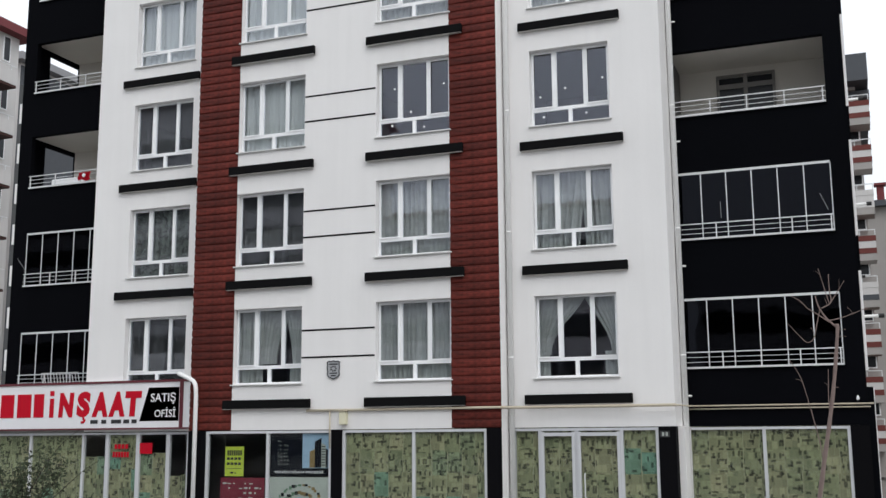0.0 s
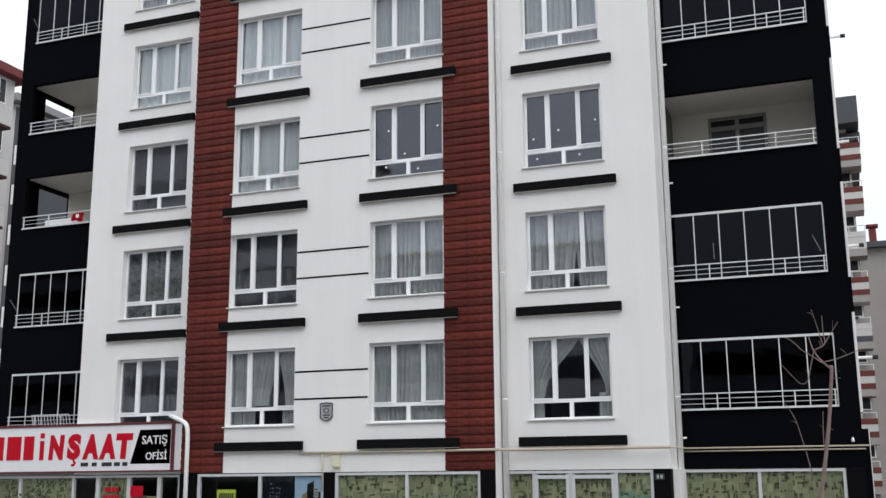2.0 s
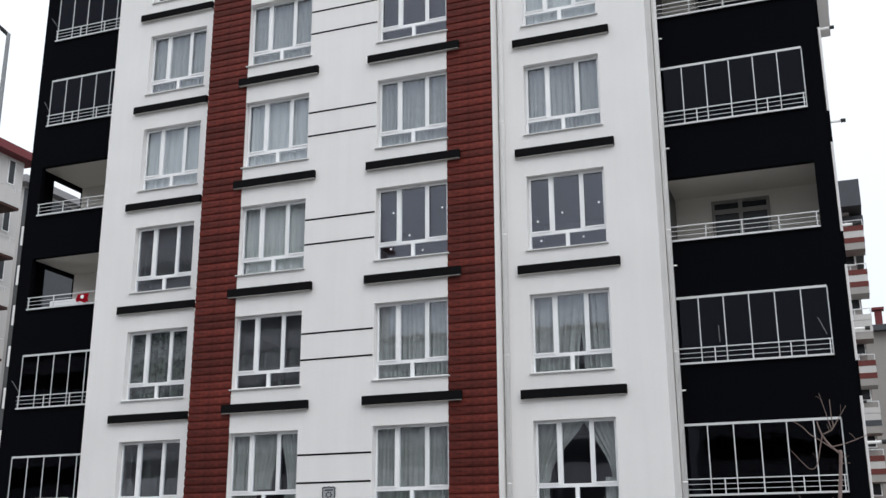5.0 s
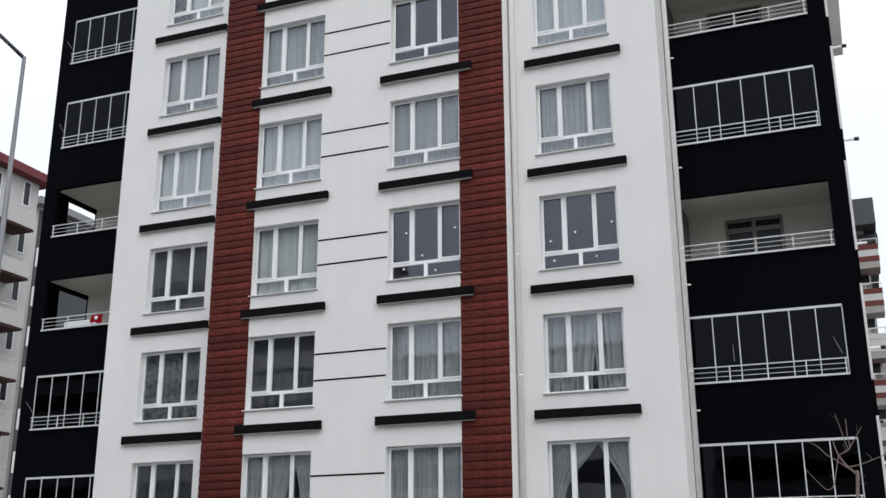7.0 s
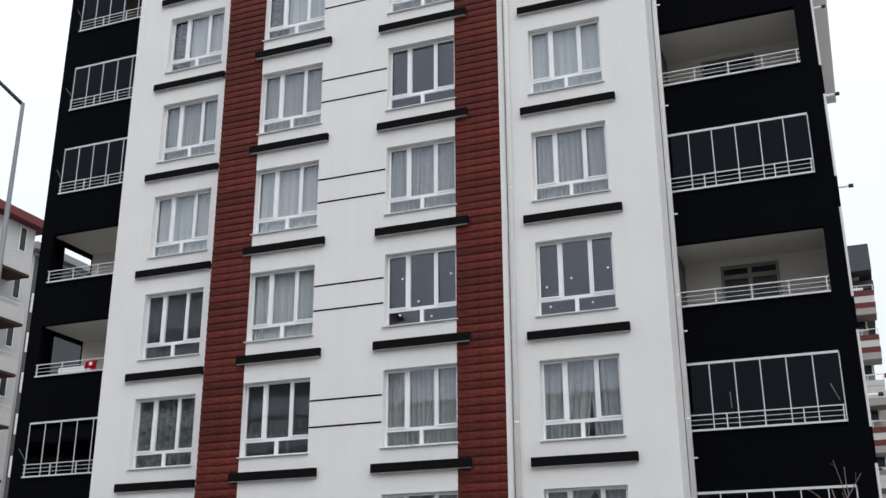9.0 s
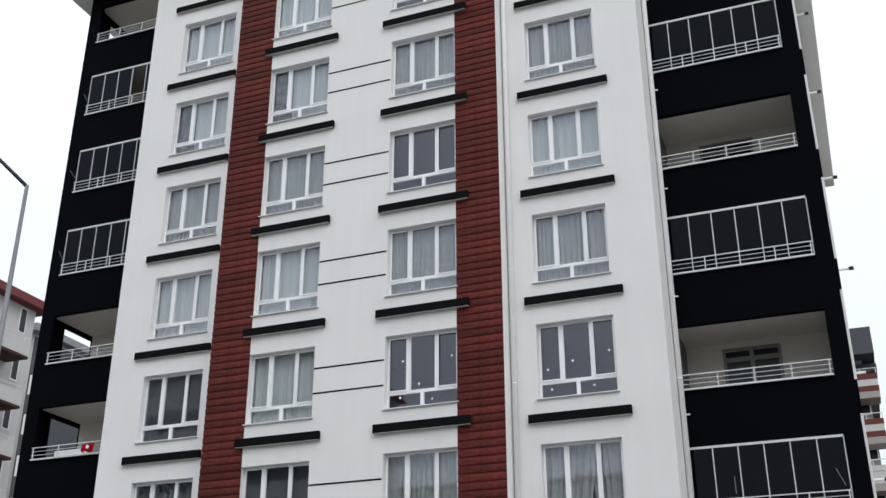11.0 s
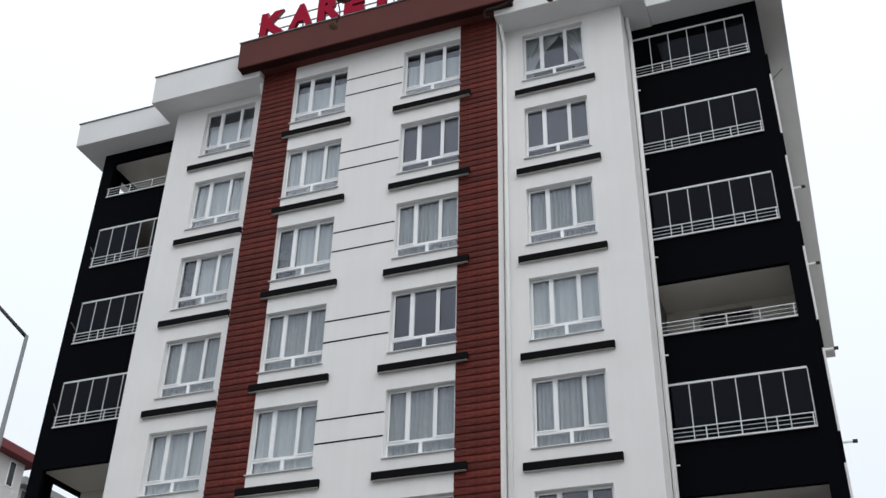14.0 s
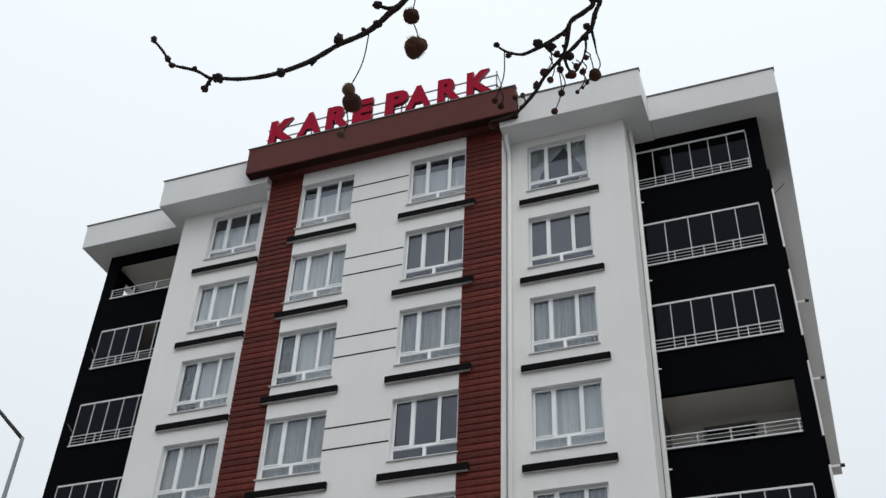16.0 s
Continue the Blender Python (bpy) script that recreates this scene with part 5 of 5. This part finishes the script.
yt = thing("young_tree", "young leafless tree with grey bark on the pavement", "tree", (10.15, -4.0, 0))
rng = random.Random(4)
bm = bmesh.new()
line = smooth_line([(-0.22, 0, -0.1), (-0.10, 0, 0.8), (0.08, 0, 1.6), (0.22, 0, 2.35), (0.32, 0, 2.85), (0.46, 0, 3.66), (0.57, 0, 4.54), (0.55, 0, 4.61)])
tube(bm, line, [0.048 - 0.0006 * i + 0.003 * math.sin(i * 1.7) for i in range(len(line))], 9)
part("trunk", bm, BARK, yt)
for pts, r in (([(0.57, 0, 4.57), (0.39, 0.02, 4.76), (0.28, 0, 4.96), (0.23, 0, 5.16)], 0.021), ([(0.32, 0, 4.93), (0.49, 0, 5.03), (0.48, 0, 5.24), (0.48, 0, 5.54)], 0.014),
               ([(0.49, 0, 5.03), (0.62, 0.02, 5.23), (0.74, 0, 5.41)], 0.010), ([(0.42, 0, 4.70), (0.63, 0, 4.74), (0.81, 0.02, 4.80), (1.0, 0, 4.87), (1.1, 0, 4.9)], 0.011),
               ([(0.44, 0, 4.68), (0.25, 0.03, 4.83), (0.09, 0, 4.94), (-0.03, 0, 5.08), (-0.18, 0, 5.18)], 0.012), ([(0.46, 0, 5.02), (0.39, 0.03, 5.32), (0.31, 0, 5.66)], 0.009),
               ([(0.30, 0, 4.92), (0.22, 0.03, 4.62), (0.16, 0.03, 4.40), (0.05, 0.03, 4.33), (-0.08, 0.04, 4.45), (-0.28, 0.04, 4.70)], 0.011),
               ([(0.35, 0, 3.05), (0.345, -0.05, 3.34), (0.37, -0.05, 3.83)], 0.010), ([(0.2, 0, 2.2), (0.14, 0.02, 2.6), (0.06, 0.02, 3.0), (0.0, 0.02, 3.28), (-0.11, 0.02, 3.71), (-0.27, 0.04, 4.01)], 0.011)):
    bm = bmesh.new()
    line = smooth_line(pts)
    tube(bm, line, [r * (1 - 0.6 * i / len(line)) for i in range(len(line))], 7)
    for _ in range(1):
        q = rng.choice(line[3:])
        d = Vector((rng.uniform(-1, 1), rng.uniform(-0.5, 0.5), rng.uniform(0.0, 0.9)))
        e = q + d.normalized() * rng.uniform(0.06, 0.2)
        tube(bm, [q, (q + e) / 2 + Vector((0, 0, 0.015)), e], [r * 0.4, r * 0.3, r * 0.15], 5)
    part("branch", bm, BARK, yt)
bm = bmesh.new()
for z, dx in ((4.40, 0.16), (4.52, 0.14), (3.5, 0.1), (4.1, -0.1)):
    x = 0.36 + 0.137 * (z - 3.0)
    tube(bm, [(x, 0, z), (x + dx * 0.6, 0, z + 0.02), (x + dx, 0, z + 0.01)], [0.008, 0.006, 0.003], 5)
part("spur", bm, BARK, yt, "short side spurs")

# ---- shrub before the sales office ----
sh = thing("shrub", "sparse dark evergreen shrub beside the pavement", "shrub", (-7.2, -4.0, 0))
rng = random.Random(8)
tips = []
for i in range(11):
    bm = bmesh.new()
    branch_set(bm, (rng.uniform(-0.12, 0.12), rng.uniform(-0.1, 0.1), -0.02), (rng.uniform(-0.45, 0.42), rng.uniform(-0.3, 0.3), 1), rng.uniform(1.3, 2.0), 0.018, 2, rng, 5)
    tips += [v.co.copy() for v in bm.verts if v.co.z > 0.8]
    part("stem", bm, TWIG, sh)
bm = bmesh.new()
tube(bm, smooth_line([(0.1, 0, 1.5), (0.5, 0, 2.1), (0.95, 0, 2.6), (1.42, 0, 2.92)]), [0.012 - 0.0006 * i for i in range(16)], 6)
part("stem", bm, TWIG, sh)
bm = bmesh.new()
tube(bm, smooth_line([(0.2, 0, 0.9), (0.9, 0.05, 1.5), (1.6, 0, 2.0), (2.15, 0, 2.3)]), [0.011 - 0.0005 * i for i in range(16)], 6)
tips += [Vector((0.2 + 0.1 * i, 0, 0.95 + 0.075 * i)) for i in range(6, 15)]
part("stem", bm, TWIG, sh)
bm = bmesh.new()
for _ in range(1500):
    c = rng.choice(tips) + Vector((rng.gauss(0, 0.04), rng.gauss(0, 0.04), rng.gauss(0, 0.04)))
    q = Euler((rng.uniform(0, 6), rng.uniform(0, 6), rng.uniform(0, 6))).to_matrix()
    s = rng.uniform(0.035, 0.075)
    bm.faces.new([bm.verts.new(c + q @ Vector(v)) for v in ((-s * 0.4, 0, 0), (0, -s, 0.004), (s * 0.4, 0, 0), (0, s, 0.004))])
tagged(part("leaves", bm, LEAF, sh, "small dark leaves"), kind="stuff")

# ---- across the road, behind the viewpoint: the houses that the panes mirror ----
for x0, x1, top, st in ((-66, -31, 33, 10), (-28, -6, 20.4, 6), (0, 22, 17, 5), (27, 52, 22, 7)):
    t = thing("opposite_block", "plain pale apartment block across the road", "building", (0, 0, 0))
    bm = bmesh.new()
    box(bm, x0, x1, -72, -56, -0.15, top)
    part("wall", bm, FAR_WHITE, t)
    bm = bmesh.new()
    box(bm, x0 - 0.6, x1 + 0.6, -72.6, -55.4, top + 0.002, top + 0.4)
    part("roof", bm, FAR_ROOF, t)
    for k in range(st):
        bm = bmesh.new()
        box(bm, x0 + 0.5, x1 - 0.5, -55.99, -55.9, 1.2 + 3.0 * k, 2.7 + 3.0 * k)
        part("window_band", bm, FAR_GLASS, t)

# ---- plane tree over the viewpoint: trunk behind, a limb reaching forward, seed balls on thin stalks ----
E0 = Vector(EYE)
def aim(right, up, dist):
    """A place on the spray of twigs that hangs out over the street, by slopes to the side and upward in the camera's
    last view.
    """
    m = pose(0, 0, 0, 90 + 38.65, -2.09, 20.16).to_3x3()
    return E0 + (m @ Vector((right, up, -1))) * dist


pt = thing("plane_tree", "leafless plane tree with hanging brown seed balls", "tree", (E0.x + 1.6, E0.y - 1.2, 0))
PB = Vector(pt.location)


def limb(name, pts, r0, r1, n=8, mt=TWIG, knots=0, seed=1, steps=6):
    rng = random.Random(seed)
    line = smooth_line([Vector(p) - PB for p in pts], steps)
    k = len(line)
    rad = []
    for i in range(k):
        r = r0 + (r1 - r0) * i / (k - 1)
        rad.append(r * (1 + (0.25 * rng.random() if knots else 0)))
    bm = bmesh.new()
    tube(bm, line, rad, n)
    for i in range(knots):
        q = line[int((i + 0.7) * (k - 1) / (knots + 0.6))]
        w = Vector((rng.uniform(-1, 1), rng.uniform(-1, 1), rng.uniform(-0.4, 1))).normalized()
        s = r0 * rng.uniform(0.7, 1.1)
        tube(bm, [q - w * s * 0.4, q + w * s * 0.6, q + w * s * 1.7, q + w * s * 2.3], [s * 0.5, s * 0.95, s * 0.75, s * 0.2], 7)
    return part(name, bm, mt, pt)


limb("trunk", [(PB.x, PB.y, -0.1), (PB.x + 0.05, PB.y, 1.5), (PB.x - 0.05, PB.y, 3.0), (PB.x - 0.2, PB.y + 0.2, 4.3)], 0.16, 0.055, 14, BARK)
D = 1.45
def q(s):
    """Slopes in thousandths, as the camera sees them, to a place among the twigs."""
    return aim(s[0] / 1000, s[1] / 1000, D)


hub = q((24, 310))
limb("limb", [(PB.x - 0.2, PB.y + 0.2, 4.25), (E0.x + 0.9, E0.y - 0.3, 4.75), tuple(hub + Vector((0.25, -0.15, 0.12))), tuple(hub)], 0.05, 0.012, 10, TWIG, 0, 2)
limb("twig", [hub, *[q(s) for s in [(-13, 263), (-36, 231), (-49, 220), (-62, 208), (-76, 199), (-97, 190), (-123, 175), (-149, 165), (-170, 160), (-191, 158), (-209, 159)]]], 0.00430, 0.00220, 8, TWIG, 1, 3, 4)
limb("twig", [q(s) for s in [(-209, 159), (-217, 159), (-230, 166), (-251, 171), (-256, 177), (-262, 186), (-270, 195)]], 0.00213, 0.00152, 7, TWIG, 1, 5, 4)
limb("twig", [q(s) for s in [(-216, 158), (-219, 153), (-222, 148)]], 0.00228, 0.00228, 7, TWIG, 1, 5, 4)
limb("twig", [q(s) for s in [(-44, 225), (-52, 224), (-61, 227)]], 0.00228, 0.00228, 7, TWIG, 1, 5, 4)
limb("twig", [q(s) for s in [(-118, 176), (-121, 172)]], 0.00228, 0.00076, 7, TWIG, 1, 5, 4)
limb("twig", [hub, *[q(s) for s in [(64, 279), (113, 252), (139, 231), (132, 221), (120, 213), (114, 203), (98, 192), (82, 184), (74, 181), (64, 182), (56, 185), (49, 190)]]], 0.00400, 0.00125, 8, TWIG, 1, 3, 4)
limb("twig", [q(s) for s in [(117, 208), (115, 192), (113, 182), (115, 171), (121, 161)]], 0.00304, 0.00152, 7, TWIG, 1, 5, 4)
limb("twig", [q(s) for s in [(139, 231), (146, 231), (141, 218), (138, 205), (132, 199), (121, 187), (108, 175), (95, 161), (85, 145), (71, 129), (64, 124), (53, 120), (45, 118), (44, 112), (49, 112)]], 0.00310, 0.00140, 7, TWIG, 1, 5, 4)
limb("twig", [q(s) for s in [(138, 205), (141, 192), (143, 182)]], 0.00190, 0.00091, 7, TWIG, 1, 5, 4)
limb("twig", [q(s) for s in [(132, 199), (133, 187), (129, 174), (124, 166)]], 0.00167, 0.00091, 7, TWIG, 1, 5, 4)
limb("twig", [q(s) for s in [(113, 182), (106, 179), (100, 183)]], 0.00190, 0.00114, 7, TWIG, 1, 5, 4)
limb("twig", [q(s) for s in [(108, 175), (109, 166)]], 0.00190, 0.00114, 7, TWIG, 1, 5, 4)
limb("twig", [q(s) for s in [(64, 182), (60, 180)]], 0.00152, 0.00152, 7, TWIG, 1, 5, 4)


def bud(s, a, b, seed):
    """A knobbly bud on a twig, a wide and b high in thousandths."""
    bm = bmesh.new()
    bmesh.ops.create_icosphere(bm, subdivisions=3, radius=1)
    for f in bm.faces:
        f.smooth = True
    c = q(s) - PB
    for v in bm.verts:
        k = 1 + 0.35 * noise.noise(v.co * 1.7 + Vector((seed * 3.1, 0, 0)))
        v.co = c + Vector((v.co.x * a, v.co.y * a, v.co.z * b)) * (k * 0.00085)
    part("bud", bm, TWIG, pt)


for i, (s, a, b) in enumerate((((-209, 159), 9, 6), ((-151, 164), 8, 7), ((-97, 195), 8, 11), ((-61, 209), 7, 6), ((-256, 177), 5, 5), ((-231, 168), 4, 4), ((-252, 171), 5, 4), ((-269, 195), 5, 6), ((-222, 149), 6, 5), ((-61, 227), 7, 5), ((-122, 172), 3, 4), ((88, 191), 8, 7), ((100, 188), 9, 6), ((50, 190), 5, 4), ((61, 180), 5, 3), ((132, 197), 6, 5), ((118, 179), 7, 5), ((134, 207), 6, 6), ((109, 167), 6, 5), ((87, 152), 6, 8), ((106, 182), 5, 4), ((141, 216), 4, 5), ((113, 200), 4, 5), ((-46, 222), 5, 4))):
    bud(s, a, b, i)


def seed_ball(top, centre, r, pale=False, seed=0):
    """A ragged ball of bristles on a thin stalk."""
    rng = random.Random(seed)
    t, c = Vector(top) - PB, Vector(centre) - PB
    bm = bmesh.new()
    tube(bm, smooth_line([t, (t + c) / 2 + Vector((0.006, 0, -0.004)), c]), 0.0009, 5)
    st = part("stalk", bm, TWIG, pt)
    bm = bmesh.new()
    bmesh.ops.create_icosphere(bm, subdivisions=3, radius=r)
    for v in bm.verts:
        v.co *= 1 + 0.28 * noise.noise(v.co * 75 + Vector((seed, 0, 0))) + rng.uniform(-0.05, 0.05)
        v.co += c
    for _ in range(160):
        d = Vector((rng.gauss(0, 1), rng.gauss(0, 1), rng.gauss(0, 1))).normalized()
        s = d.orthogonal().normalized() * r * 0.035
        bm.faces.new([bm.verts.new(c + d * r * 0.9 - s), bm.verts.new(c + d * r * 0.9 + s), bm.verts.new(c + d * r * rng.uniform(1.05, 1.25))])
    part("seed_ball", bm, FRUIT_PALE if pale else FRUIT, st)


for i, (t, c, r, pale) in enumerate((((-29, 252), (-30, 217), 0.0114, 0),
                                   ((-29, 213), (-26, 188), 0.0154, 0),
                                   ((-69, 200), (-88, 148), 0.0095, 1),
                                   ((-88, 146), (-84, 136), 0.0134, 0),
                                   ((-90, 129), (-94, 107), 0.0060, 1),
                                   ((143, 182), (141, 162), 0.0084, 0))):
    seed_ball(q(t), q(c), r, bool(pale), i)
for i, (t, c, r, pale) in enumerate((
                                   ((120, 174), (120, 163), 0.0061, 0),
                                   ((124, 176), (124, 170), 0.0046, 0),
                                   ((129, 175), (130, 165), 0.0046, 0),
                                   ((100, 184), (94, 164), 0.0053, 0),
                                   ((99, 179), (100, 157), 0.0046, 0),
                                   ((109, 166), (110, 145), 0.0046, 0),
                                   ((108, 166), (104, 128), 0.0046, 0),
                                   ((130, 169), (125, 146), 0.0030, 0),
                                   ((137, 179), (134, 155), 0.0030, 0),
                                   ((130, 163), (130, 150), 0.0023, 0),
                                   ((57, 185), (48, 138), 0.0046, 0),
                                   ((50, 153), (54, 133), 0.0046, 0),
                                   ((64, 124), (67, 141), 0.0038, 0),
                                   ((71, 132), (74, 143), 0.0038, 1),
                                   ((127, 174), (116, 161), 0.0038, 0),
                                   ((133, 184), (133, 178), 0.0038, 0)), 6):
    seed_ball(q(t), q(c), r, bool(pale), i)

# ---- newspapers pasted inside the shop windows ----
NEWS_ME = box_mesh("newspaper", NEWS, 0, 0.40, 0, 0.002, 0, 0.57)
rng = random.Random(21)
for si in (0, 2, 3, 4):
    front, bays, y = SHOPS[si]
    for bi, (a, b) in enumerate(bays):
        # some panes of the office are papered only in their lower part
        z, row = {(0, 2): 2.19, (0, 4): 2.26, (0, 5): 1.7}.get((si, bi), 2.84), 0
        while z > 0.2:
            x = a + rng.uniform(-0.02, 0.02)
            z -= 0.50
            while x < b - 0.08:
                p = put("newspaper", NEWS_ME, front, "", (x, y + 0.070 + 0.004 * rng.random() + 0.006 * (row % 2), z + rng.uniform(-0.02, 0.02)))
                p.scale = (min(1.0, (b - x) / 0.40), 1, 1)
                p.rotation_euler = (0, radians(rng.uniform(-1.5, 1.5)), 0)
                x += 0.40 * rng.uniform(0.9, 0.98)
                row += 1

# ---- planks of the brown strips and the crown ----
for x0, x1 in ((XCL, BL), (BR, XCR)):
    pitch = 0.2
    n = int((TOP_C - SHOP_TOP) / pitch)
    bm = bmesh.new()
    w = x1 - x0
    prof = ((0.0, 0.0), (-0.014, 0.0005), (-0.025, 0.010), (-0.029, 0.05), (-0.027, 0.11), (-0.020, 0.152), (-0.004, 0.176), (-0.002, pitch - 0.0008), (0.0, pitch - 0.0008))
    ends = [[bm.verts.new((x, yy, zz)) for yy, zz in prof] for x in (0.003, w - 0.003)]
    for i in range(len(prof)):
        j = (i + 1) % len(prof)
        bm.faces.new((ends[0][i], ends[0][j], ends[1][j], ends[1][i]))
    bm.faces.new(ends[0]), bm.faces.new(ends[1][::-1])
    me = mesh_of("plank", bm, BROWN)
    clad = new("cladding")
    clad.parent = house
    tagged(clad, "brown wood-look plank cladding strip")
    for i in range(n):
        put("plank", me, clad, "", (x0, YC + 0.018, SHOP_TOP + 0.03 + pitch * i))
